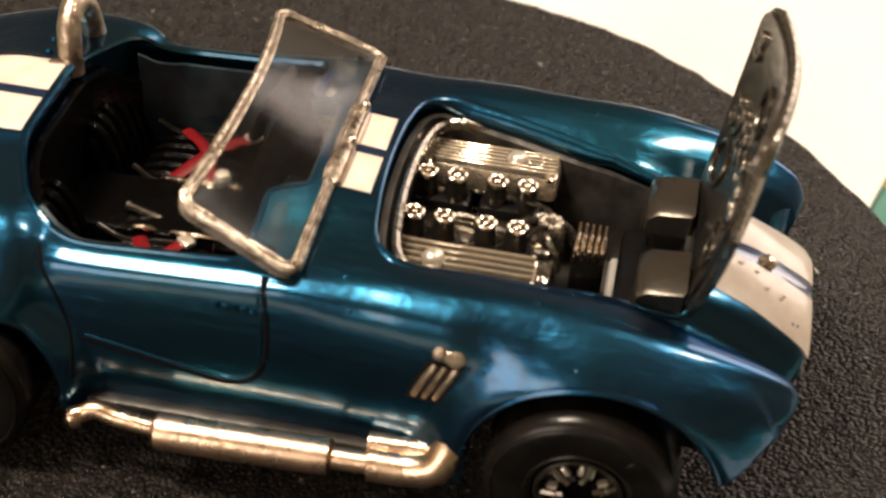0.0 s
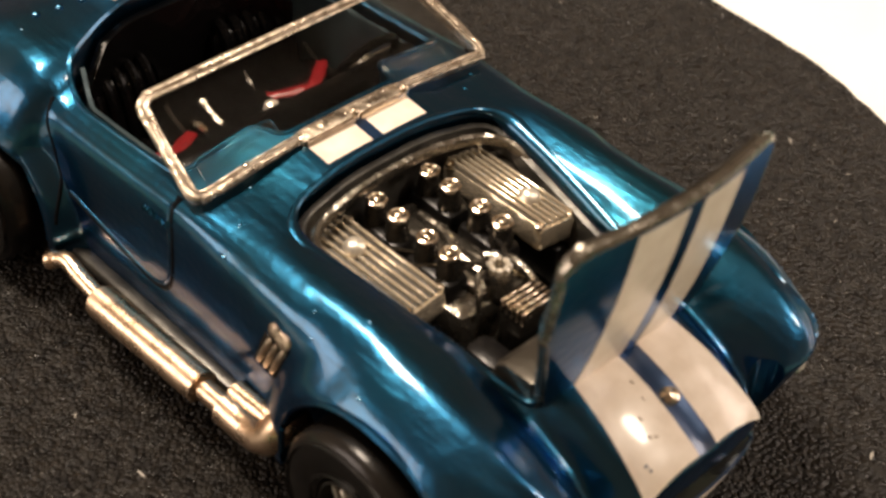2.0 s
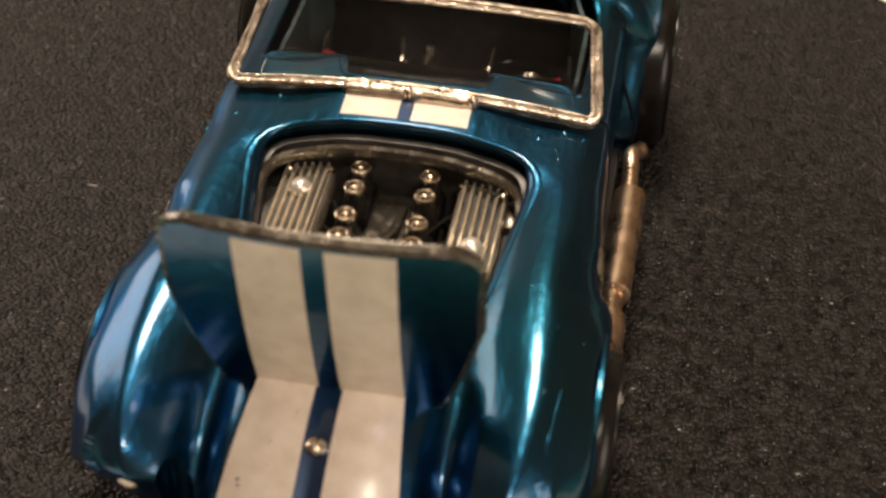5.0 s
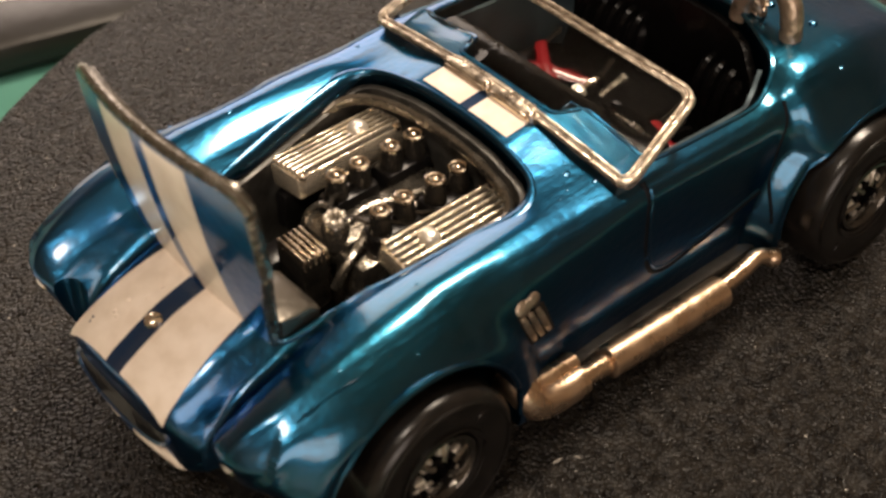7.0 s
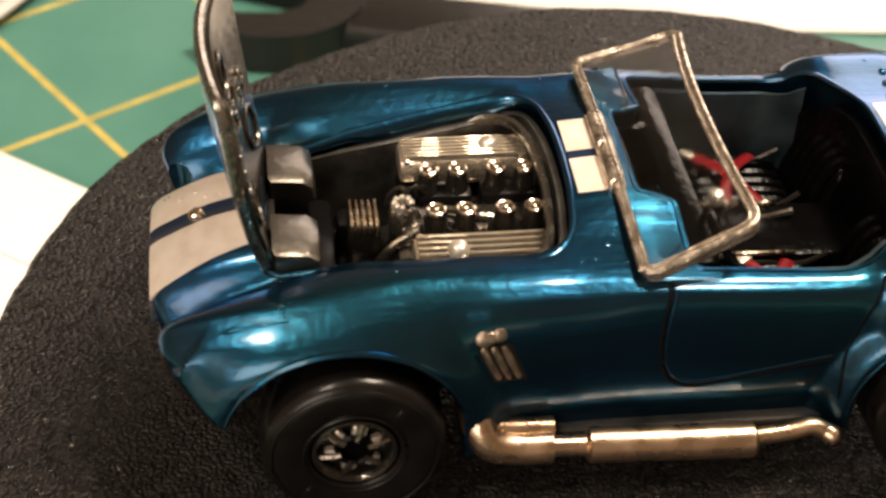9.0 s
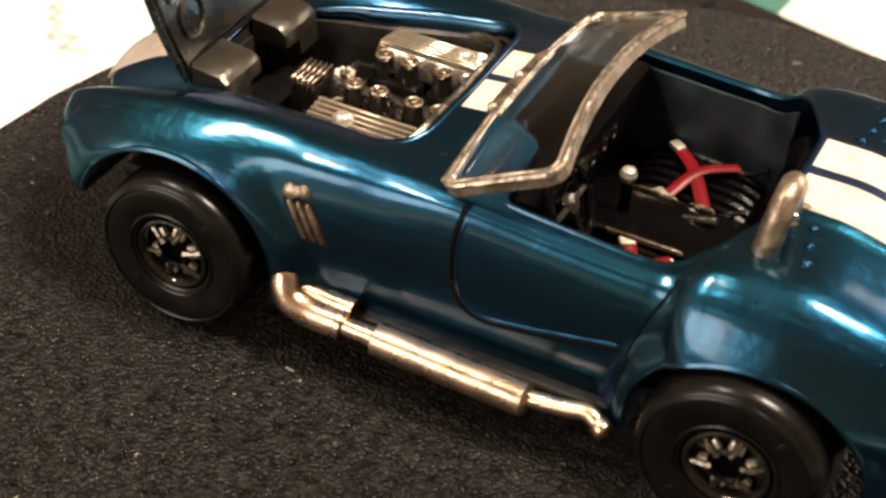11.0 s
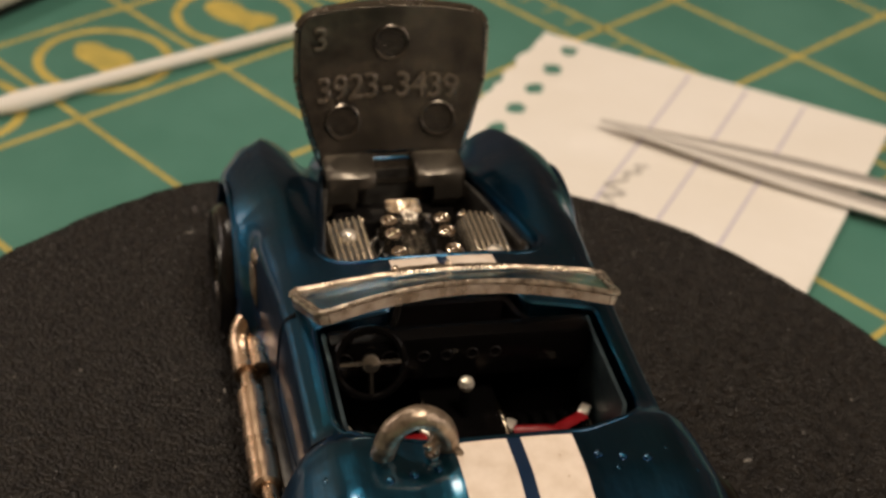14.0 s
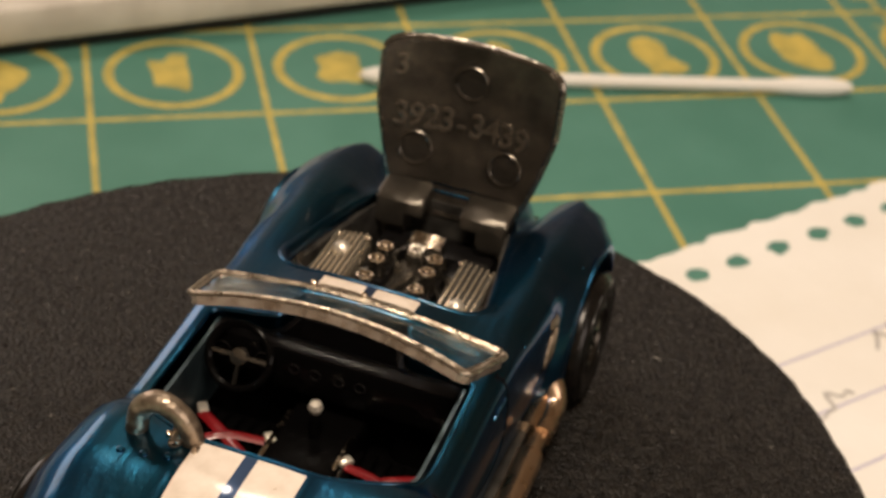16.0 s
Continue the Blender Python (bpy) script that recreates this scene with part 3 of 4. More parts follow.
for w in WHEELS:
    for s in (-1, 1):
        c = bmesh.new()
        lathe(c, [(1, 0), (1, 14)], Matrix.Translation((w[5], s * 8.2, w[6])) @ pose(0, 0, 0, -90 * s) @ Matrix.Diagonal((w[7], w[8], 1, 1)), 56)
        cutters.append(c)
# the nose steps back between the grille and each wing
for s in (-1, 1):
    c = bmesh.new()
    lathe(c, [(1.0, 5.3), (1.0, 24)], Matrix.Translation((34.4, s * 7.75, 0)) @ Matrix.Diagonal((4.3, 1.35, 1, 1)), 32)
    cutters.append(c)
cut(body, cutters)
body.data.transform(Matrix.Scale(MM, 4))
shade(body.data, 35)

# rolled lips round the openings
bm = bmesh.new()
full = [0.24 + 0.6 * eased(5.5, 8.0, x) * (1 - eased(17.0, 21.0, x)) for x, y in BAY_EDGE]
tube(bm, [(x, y + math.copysign(0.5 * (r - 0.24), y), top_z(x, y) + 0.12 - r) for (x, y), r in zip(BAY_EDGE, full)], full, 14, True)
part("hood_opening_lip", bm, PAINT, car)
bm = bmesh.new()
tube(bm, [(x, y, top_z(x, y) - 0.12) for x, y in PIT_EDGE], 0.24, 6, True)
part("cockpit_lip", bm, PAINT, car)
for w in WHEELS:
    for s in (-1, 1):
        pts = []
        for k in range(33):
            a = radians((15 + 171 * k / 32) if w[0] > 0 else (-6 + 192 * k / 32))
            x, z = w[5] + w[7] * math.cos(a), w[6] + w[8] * math.sin(a)
            pts.append((x, s * (max(w[9], side_y(x, max(z, 5.0))) - 0.18), z))
        part("wheel_arch_lip", tube(bmesh.new(), pts, 0.24, 6), PAINT, car)

# cream stripes, two on the nose, cowl and tail, with the navy gap between them
def stripe(name, x0, x1, y_of, mat, lift=0.045):
    """y_of(x, v): the stripe's y across its width."""
    def place(u, v):
        x = x0 + (x1 - x0) * u
        y = y_of(x, v)
        return x, y, top_z(x, y) + lift - 0.1
    return part(name, bent_box(bmesh.new(), place, 28, 5, 0.2), mat, car)


def stripes(x0, x1, half, gap, spread=0.0):
    """spread: how much wider the outer edge grows for each millimetre forward of x0."""
    for s in (-1, 1):
        stripe("stripe", x0, x1, lambda x, v: s * (gap + (half + spread * (x - x0) - gap) * v), STRIPE)
    stripe("stripe_gap", x0, x1, lambda x, v: gap * (2 * v - 1), NAVY, 0.02)


stripes(25.6, 32.9, 4.2, 0.78, 0.13)
stripes(2.0, 4.5, 4.2, 0.45)
stripes(-25.6, -18.3, 4.2, 0.5)
stripes(-33.5, -25.8, 4.2, 0.5)
part("nose_badge", lathe(bmesh.new(), [(0.05, 0), (0.62, 0.02), (0.62, 0.3), (0.4, 0.55), (0.05, 0.62)], Matrix.Translation((29.7, 0, top_z(29.7, 0) - 0.05)), 16), CHROME, car,
     "small round silver nose badge")

# nose: grille mouth over a striped chin, and headlamps
lean = Matrix.Translation((32.15, 0, 8.5)) @ pose(0, 0, 0, 0, 74, 0)
part("grille", lathe(bmesh.new(), [(0.1, 0), (1.0, 0), (1.0, 0.55), (0.94, 0.62), (0.1, 0.5)], lean @ Matrix.Diagonal((1.35, 5.0, 1, 1)), 32), DARK, car, "black oval grille mouth")
bm = bmesh.new()
tube(bm, [lean @ Vector((1.38 * math.cos(a), 5.05 * math.sin(a), 0.5)) for a in [i * math.pi / 18 for i in range(36)]], 0.2, 6, True)
part("grille_rim", bm, NAVY, car)


def chin_bar(name, y0, y1, mat, under, label=""):
    """A length of the rounded bar under the grille mouth."""
    loops = []
    for k in range(13):
        y = y0 + (y1 - y0) * k / 12
        end = 0.75 if k in (0, 12) else 1.0
        loops.append([(32.25 - 0.022 * y * y + 0.62 * end * math.cos(a), y, 6.3 - 0.01 * y * y + 0.72 * end * math.sin(a)) for a in [i * math.pi / 6 for i in range(12)]])
    return part(name, rings(bmesh.new(), loops), mat, under, label)


chin = chin_bar("chin", -0.62, 0.62, NAVY, car, "navy gap of the chin under the grille")
for s in (-1, 1):
    chin_bar("stripe", s * 0.63, s * 5.3, STRIPE, chin, "cream stripe end on the chin")
for s in (-1, 1):
    m = Matrix.Translation((31.35, s * 10.4, 11.0)) @ pose(0, 0, 0, 0, 66, 0) @ Matrix.Diagonal((1.25, 0.95, 1, 1))
    lamp = part("headlamp", lathe(bmesh.new(), [(1.05, -0.9), (1.05, 0.12), (0.85, 0.3)], m, 20), CHROME, car)
    part("lens", lathe(bmesh.new(), [(0.86, 0.1), (0.8, 0.42), (0.5, 0.6), (0.1, 0.66)], m, 20), LENS, lamp, "cream painted headlamp lens")

# door seams
def on_side(x, z, off=0.0):
    """A point of the car's left flank."""
    return shaped(x, side_y(x, z), z)[1] + off


for s in (-1, 1):
    for line, r in (([(-0.05, 15.5), (0.3, 13.4), (0.35, 11.5), (0.15, 9.8), (-0.6, 8.3), (-2.2, 7.6), (-5.0, 7.95), (-7.7, 8.5), (-10.2, 9.0), (-11.5, 9.25)], 0.3),
                    ([(-14.2, 15.2), (-13.6, 13.8), (-12.95, 12.4), (-12.4, 10.6), (-12.05, 8.8), (-11.95, 6.8)], 0.15)):
        way = [(q.x, q.y) for q in smooth_path([(a, b, 0) for a, b in line], 5)]
        pts = [(x, s * on_side(x, z, 0.08 - r), z) for x, z in way]
        seam = part("door_seam", tube(bmesh.new(), pts, r, 8), SEAM, car, "dark moulded door line")
        if r > 0.2:
            # the paint rolls over the door's edge beside the line
            roll = []
            for (x0, z0), (x1, z1) in zip(way[:-1], way[1:]):
                n = Vector((z1 - z0, x0 - x1)).normalized() * 0.36
                x, z = (x0 + x1) / 2 + n.x, (z0 + z1) / 2 + n.y
                roll.append((x, s * on_side(x, z, -0.10), z))
            part("rolled_edge", tube(bmesh.new(), roll, 0.17, 8), PAINT, seam, "rolled blue edge of the door")
# slanted side vents with a badge above
for s in (-1, 1):
    corners = ((9.0, 9.6), (11.2, 9.6), (12.5, 12.7), (10.2, 12.7))
    loops = [[(x, s * on_side(x, z, off), z) for x, z in corners] for off in (-0.5, 0.07)]
    vent = part("side_vent", rings(bmesh.new(), loops), STACK, car, "dark slanted side vent")
    for k in range(3):
        x = 9.5 + 0.66 * k
        pts = [(x + u * 1.25, s * on_side(x + u * 1.25, 9.75 + 2.75 * u, -0.02), 9.75 + 2.75 * u) for u in (0, 0.05, 0.3, 0.6, 0.95, 1)]
        part("slat", tube(bmesh.new(), pts, [0.14, 0.24, 0.27, 0.27, 0.24, 0.14], 8), HOOP, vent, "worn bronze slat")
    bm = bmesh.new()
    for dx, dz, r in ((-0.55, 0.2, 0.48), (0.42, 0.0, 0.56), (0.0, 0.08, 0.4)):
        m = Matrix.Translation((11.55 + dx, s * on_side(11.55 + dx, 13.15 + dz), 13.15 + dz)) @ pose(0, 0, 0, -70 * s)
        lathe(bm, [(0.1, -0.2), (r, -0.2), (r, 0.08), (r * 0.8, 0.16), (0.1, 0.17)], m, 16)
    part("badge", bm, HOOP, car, "silver painted side badge")

# ---- raised hood, seen from its cream-striped outside and its grey underside ----
def hood_half(v):
    """Half width: narrow at the hinge, full from the middle up, rounded at the top corners."""
    w = 6.0 + 2.4 * min(1.0, max(0.0, (v - 0.12) / 0.5)) ** 0.75
    return w - 1.5 * (1 - math.sqrt(max(0.0, 1 - ((max(v, 0.9) - 0.9) / 0.1) ** 2)))


def hood_at(u, v):
    """u across from the car's right to its left, v from the hinge up."""
    y = (2 * u - 1) * hood_half(v)
    bulge = 1.0 - (y / 8.4) ** 2
    return (24.3 + 3.2 * v + 1.25 * bulge * (0.5 + 0.5 * v) + 0.5 * math.sin(math.pi * v), y, 11.4 + 15.7 * v + 0.45 * bulge * v)


hood = part("hood", bent_box(bmesh.new(), hood_at, 40, 44, 0.7), PAINT, car, "raised hood panel, candy blue outside")


def hood_normal(u, v):
    du = Vector(hood_at(min(u + 0.01, 1), v)) - Vector(hood_at(max(u - 0.01, 0), v))
    dv = Vector(hood_at(u, min(v + 0.01, 1))) - Vector(hood_at(u, max(v - 0.01, 0)))
    return du.cross(dv).normalized()


OUT = 1 if hood_normal(0.5, 0.5).x > 0 else -1


def u_of(y, v):
    return 0.5 + y / (2 * hood_half(v))


def hood_patch(name, y0, y1, v0, v1, mat, off, thick, label=""):
    """A sheet on the hood between y0(v) and y1(v)."""
    def place(u, v):
        b = v0 + (v1 - v0) * v
        y = y0(b) + (y1(b) - y0(b)) * u
        a = u_of(y, b)
        return Vector(hood_at(a, b)) + hood_normal(min(max(a, 0.02), 0.98), b) * OUT * off
    return part(name, bent_box(bmesh.new(), place, 24, 40, thick), mat, hood, label)


hood_patch("stripe", lambda v: 0.62, lambda v: 4.25, 0.0, 0.985, STRIPE, 0.33, 0.1)
hood_patch("stripe", lambda v: -4.25, lambda v: -0.62, 0.0, 0.985, STRIPE, 0.33, 0.1)
hood_patch("underside", lambda v: -0.995 * hood_half(v), lambda v: 0.995 * hood_half(v), 0.0, 0.995, HOODIN, -0.40, 0.5, "grey bare-metal hood underside with raised part number")
rim = [hood_at(0, v / 44) for v in range(45)] + [hood_at(u / 16, 1) for u in range(1, 17)] + [hood_at(1, 1 - v / 44) for v in range(1, 45)]
part("rim", tube(bmesh.new(), rim, 0.37, 8), ENGINE, hood, "rubbed metal edge of the hood")


def on_hood(y, v):
    """A pose on the hood's underside: local z points to the engine, local y up the hood."""
    a = u_of(y, v)
    n = -hood_normal(a, v) * OUT
    up = (Vector(hood_at(a, min(v + 0.02, 1))) - Vector(hood_at(a, max(v - 0.02, 0)))).normalized()
    side = up.cross(n).normalized()
    up = n.cross(side)
    p = Vector(hood_at(a, v)) + n * 0.7
    m = Matrix((side, up, n)).transposed().to_4x4()
    m.translation = p
    return m


for y, v in ((0, 0.79), (4.4, 0.36), (-4.4, 0.36)):
    bm = bmesh.new()
    tube(bm, [on_hood(y, v) @ Vector((1.5 * math.cos(a), 1.5 * math.sin(a), 0.08)) for a in [i * math.pi / 14 for i in range(28)]], 0.2, 7, True)
    part("ejector_mark", bm, HOODIN, hood)
    # flush disc in darker metal; its colour stands for the recess's shade
    part("ejector_disc", lathe(bmesh.new(), [(1.35, -0.1), (1.35, 0.02), (1.0, 0.02), (0.1, 0.05)], on_hood(y, v), 22), STACK, hood, "flush ejector disc coloured dark as a shaded recess")
digits = [("3", 6.6, 0.845, 2.9)] + [(c, 6.2 - 1.47 * k, 0.545, 3.15) for k, c in enumerate("3923-3439")]
for c, y, v, size in digits:
    bm = text_mesh(c, size, 0.16)
    for q in bm.verts:
        q.co = on_hood(y - q.co.x, v + q.co.y / 15.9) @ Vector((0, 0, q.co.z))
    part("raised_digit", bm, NUMBER, hood, "raised cast digit")
HOOK = [(24.8, 14.6), (22.4, 14.4), (21.7, 13.9), (21.4, 11.5), (22.0, 11.2), (22.4, 9.6), (23.6, 9.4), (24.8, 10.2)]
HOOK_SHORT = [(24.8, 14.6), (22.4, 14.4), (21.7, 13.9), (21.55, 12.8), (22.4, 12.7), (23.2, 12.7), (24.0, 12.7), (24.8, 12.7)]
for s in (-1, 1):
    arm = bmesh.new()
    loops = []
    for yy, prof in ((1.8, HOOK_SHORT), (2.05, HOOK_SHORT), (3.5, HOOK_SHORT), (3.52, HOOK), (6.0, HOOK), (6.3, HOOK)):
        k = 0.10 if yy in (1.8, 6.3) else 0
        loops.append([(x + (22.8 - x) * k, s * yy, z + (12.8 - z) * k) for x, z in prof])
    rings(arm, loops)
    bmesh.ops.bevel(arm, geom=arm.edges[:], offset=0.22, segments=2, affect="EDGES", clamp_overlap=True)
    part("hinge_arm", arm, ARM, hood, "grey hooked hinge arm")

# ---- engine bay ----
bay = part("engine_bay", prism(bmesh.new(), grown(BAY_EDGE, -0.25), 4.8, 6.0), BAY, car, "dark grey engine bay tub")
bm = bmesh.new()
inner = grown(BAY_EDGE, -0.3)
rings(bm, [[(x, y, 5.0) for x, y in inner], [(x, y, top_z(x, y) - 1.0) for x, y in inner],
           [(x, y, top_z(x, y) - 1.0) for x, y in grown(BAY_EDGE, -0.75)], [(x, y, 5.0) for x, y in grown(BAY_EDGE, -0.75)]], True, False)
part("bay_wall", bm, BAY, bay)
# bright rim of the bulkhead below the rear edge of the opening
pts = [(x + 1.35, y * 0.93, top_z(x, y) - 1.5) for x, y in BAY_EDGE if x < 9]
part("bulkhead_rim", tube(bmesh.new(), pts, [0.12] + [0.33] * (len(pts) - 2) + [0.12], 8, False, 1.4), ENGINE, bay, "dull dark silver bulkhead rim")
part("washer_bottle", box(bmesh.new(), (6.6, 7.0, 9), (9.6, 8.8, 13.4), 0.7), HOODIN, bay, "pale grey washer bottle")
for s in (-1, 1):
    bm = box(bmesh.new(), (9.0 if s > 0 else 7.5, s * 8.2 - 0.9, 6), (12.5, s * 8.2 + 0.9, 12.8), 0.7)
    part("inner_wing", bm, BAY, bay)
    bm = box(bmesh.new(), (12.9, s * 7.9 - 0.7, 6), (19.5, s * 7.9 + 0.5, 11.8), 0.5)
    part("inner_wing", bm, BAY, bay)

engine = part("engine_block", box(bmesh.new(), (6.2, -3.6, 5.9), (16.4, 3.6, 11.6), 0.8), ENGINE, bay, "dark plated engine block")
# intake manifold between the stacks
bm = bmesh.new()
box(bm, (6.3, -1.5, 11), (16, 1.5, 12.2), 0.4)
tube(bm, smooth_path([(8, 0.7, 12.3), (10.5, 0.5, 12.5), (12.5, -0.3, 12.5), (15, -0.2, 12.3)], 5), 0.35, 8)
part("manifold", bm, ENGINE, engine)
for sx in (-1, 1):
    for x0, x1 in ((6.0, 10.1), (10.6, 14.8)):
        part("runner", box(bmesh.new(), (x0, sx * 2.3 - 1.0, 11.0), (x1, sx * 2.3 + 1.0, 13.0), 0.5), DARK, engine)
for sx in (-1, 1):
    for x in (7.0, 9.0, 11.7, 13.7):
        m = Matrix.Translation((x, sx * 2.3, 12.3))
        st = part("intake_trumpet", lathe(bmesh.new(), [(0.95, 0), (0.80, 1.0), (0.66, 2.0), (0.66, 2.15)], m, 16), STACK, engine)
        part("mouth", lathe(bmesh.new(), [(0.64, 2.05), (0.72, 2.2), (0.70, 2.36), (0.58, 2.42), (0.46, 2.36), (0.42, 2.12)], m, 18), CHROME, st, "bright stack mouth")
        part("throat", lathe(bmesh.new(), [(0.5, 1.9), (0.48, 2.2), (0.1, 2.18)], m, 14), ENGINE, st, "dark stack throat")
        part("screw", lathe(bmesh.new(), [(0.22, 2.1), (0.21, 2.36), (0.08, 2.44)], m, 10), CHROME, st)
for s in (-1, 1):
    tilt = Matrix.Translation((0, s * 5.75, 12.8)) @ pose(0, 0, 0, -9 * s)
    cover = part("valve_cover", box(bmesh.new(), (6.2, -1.65, -0.9), (15.5, 1.65, 0.9), 0.35, tilt), COVER, engine, "ribbed silver valve cover")
    part("groove_floor", box(bmesh.new(), (6.5, -1.5, 0.7), (15.2, 1.5, 0.93), 0.02, tilt, 1), BAY, cover, "dark floor between the ribs")
    for k in range(6):
        y = -1.35 + 0.54 * k
        part("rib", box(bmesh.new(), (6.4, y - 0.12, 0.7), (15.3, y + 0.12, 1.26), 0.08, tilt, 1), COVER, cover)
    bx0 = 9.0 if s < 0 else 12.6
    part("filler_cap", lathe(bmesh.new(), [(0.75, 0.7), (0.75, 1.3), (0.55, 1.6), (0.3, 1.75), (0.05, 1.75)], tilt @ Matrix.Translation((bx0, 0, 0)), 16), SILVER, cover)
    part("exhaust_manifold", box(bmesh.new(), (6.5, s * 6.6 - 0.7, 8), (15.5, s * 6.6 + 0.7, 11.2), 0.5), DARK, engine)
# distributor with its ring of leads
m = Matrix.Translation((15.7, 0.1, 11.4))
dist = part("distributor", lathe(bmesh.new(), [(1.0, 0), (0.95, 1.6), (0.8, 1.9)], m, 18), ENGINE, engine)
for k in range(8):
    a = k * math.pi / 4
    part("lead_post", lathe(bmesh.new(), [(0.22, 1.7), (0.22, 2.3), (0.1, 2.42)], m @ Matrix.Translation((0.6 * math.cos(a), 0.6 * math.sin(a), 0)), 8), SILVER, dist)
part("plug_lead", tube(bmesh.new(), smooth_path([(15.3, -0.6, 13.5), (15.6, -1.6, 13.6), (16.3, -2.2, 12.8), (16.6, -2.4, 11.6)], 5), 0.2, 6), ENGINE, dist)
for s in (-1, 1):
    for x in (8.0, 10.4, 12.7):
        pts = [(15.5, s * 0.7, 13.6), (14.9, s * 1.2, 13.9), (x + 0.8, s * 3.6, 12.6), (x, s * 4.3, 12.2)]
        part("plug_lead", tube(bmesh.new(), smooth_path(pts, 5), 0.13, 6), STACK, dist, "thin dark plug lead")
part("hose", tube(bmesh.new(), smooth_path([(13.6, 1.0, 12.4), (15.0, 2.0, 12.5), (16.6, 2.4, 11.6), (17.6, 2.2, 10.0)], 6), 0.34, 8), ENGINE, engine, "curved plated hose")
for s in (-1, 1):
    for x in (6.7, 15.0):
        for dy in (4.35, 7.1):
            part("cover_bolt", lathe(bmesh.new(), [(0.28, -0.1), (0.28, 0.18), (0.12, 0.28)], Matrix.Translation((x, s * dy, 13.6 + (0.22 if dy < 5 else -0.2))), 8), CHROME, engine)
# ribbed alternator and a low coolant tank in front
alt = part("alternator", box(bmesh.new(), (17.3, -1.4, 8), (19.5, 1.5, 12.5), 0.3), STACK, bay)
for k in range(5):
    x = 17.55 + 0.43 * k
    part("fin", box(bmesh.new(), (x - 0.12, -1.45, 11.9), (x + 0.12, 1.55, 12.95), 0.06, None, 1), CHROME, alt)
part("radiator_tank", box(bmesh.new(), (20.3, -5.6, 5.8), (23.6, 5.6, 10.2), 0.6), DARK, bay)
part("fan_belt_housing", box(bmesh.new(), (16.9, -4.2, 6), (20.2, -1.9, 10.4), 0.7), DARK, bay)

# ---- windscreen ----
def screen_at(u, v):
    w = 2 * u - 1
    half = 12.3 - 1.1 * v
    return (1.5 - 7.0 * v + 1.2 * (1 - w * w) * (0.2 + 0.8 * v), w * half, 16.1 + 3.0 * v + 1.15 * (1 - w * w))


screen = part("windscreen", bent_box(bmesh.new(), screen_at, 32, 8, 0.85), GLASS, car, "clear plastic windscreen pane")
screen.visible_shadow = False
def screen_normal(u, v):
    du = Vector(screen_at(min(u + 0.01, 1), v)) - Vector(screen_at(max(u - 0.01, 0), v))
    dv = Vector(screen_at(u, min(v + 0.01, 1))) - Vector(screen_at(u, max(v - 0.01, 0)))
    n = du.cross(dv).normalized()
    return n if n.x > 0 else -n


PANE_EDGE = rounded([(-12.3, 0, 1.0), (12.3, 0, 1.0), (12.3, 7.6, 1.1), (-12.3, 7.6, 1.1)], 5)
PANE_EDGE = [(p.x, p.y) for p in smooth_path([(a[0] + (b[0] - a[0]) * k / 4, a[1] + (b[1] - a[1]) * k / 4, 0) for a, b in
             zip(PANE_EDGE, PANE_EDGE[1:] + PANE_EDGE[:1]) for k in range(4 if abs(a[0] - b[0]) + abs(a[1] - b[1]) > 3 else 1)], 2, True)]


def on_screen(y, h, off):
    """A point of the pane: y across, h up along it, off along its normal."""
    u, v = 0.5 + y / 24.6, h / 7.6
    return Vector(screen_at(u, v)) + screen_normal(u, v) * off


random.seed(5)


def uneven(line, r, by):
    """Radii that wander a little, as worn plating does."""
    k = [random.uniform(-1, 1) for q in line]
    n = len(k)
    return [r * (1 + by * (k[i - 1] + 2 * k[i] + k[(i + 1) % n]) / 4) for i in range(n)]


def edge_out(i):
    """The way out of the pane, in its own plane, at a point of its border."""
    n = len(PANE_EDGE)
    t = Vector(PANE_EDGE[(i + 1) % n]) - Vector(PANE_EDGE[i - 1])
    o = Vector((t.y, -t.x)).normalized()
    y, h = PANE_EDGE[i]
    d = on_screen(y + o.x * 0.2, h + o.y * 0.2, 0) - on_screen(y, h, 0)
    return d.normalized()


def bar_line(out, off):
    return [on_screen(y, h, off) + edge_out(i) * out for i, (y, h) in enumerate(PANE_EDGE)]


# a flat bar with crusty raised edges
corners = [bar_line(o, f) for o, f in ((0.02, -0.46), (0.30, -0.48), (0.30, 0.50), (-0.26, 0.50), (-0.26, 0.44), (0.02, 0.44))]
bm = bmesh.new()
vs = [[bm.verts.new(q) for q in c] for c in corners]
for a, b in zip(vs, vs[1:] + vs[:1]):
    for i in range(len(a)):
        k = (i + 1) % len(a)
        bm.faces.new((a[i], a[k], b[k], b[i]))
frame_ob = part("screen_frame", bm, GROOVE, screen, "milky plastic edge of the windscreen frame")
for o, f, r in ((0.25, 0.44, 0.22), (-0.22, 0.47, 0.11)):
    line = bar_line(o, f)
    part("ridge", tube(bmesh.new(), line, uneven(line, r, 0.5), 7, True), FRAME, frame_ob, "worn silver edge")
for y0, y1 in ((-10.9, -4.9), (5.0, 10.9)):
    outline = rounded([(y0, 0.4, 0.6), (y1, 0.4, 0.6), (y1, 2.7, 0.6), (y0, 2.7, 0.6)], 4)
    bm = rings(bmesh.new(), [[on_screen(y, h, off) for y, h in grown(outline, -inset)] for inset, off in ((0, -0.44), (0.02, -0.85), (0.2, -1.0))])
    part("moulded_block", bm, GLASS, screen, "clear moulded block low on the pane").visible_shadow = False


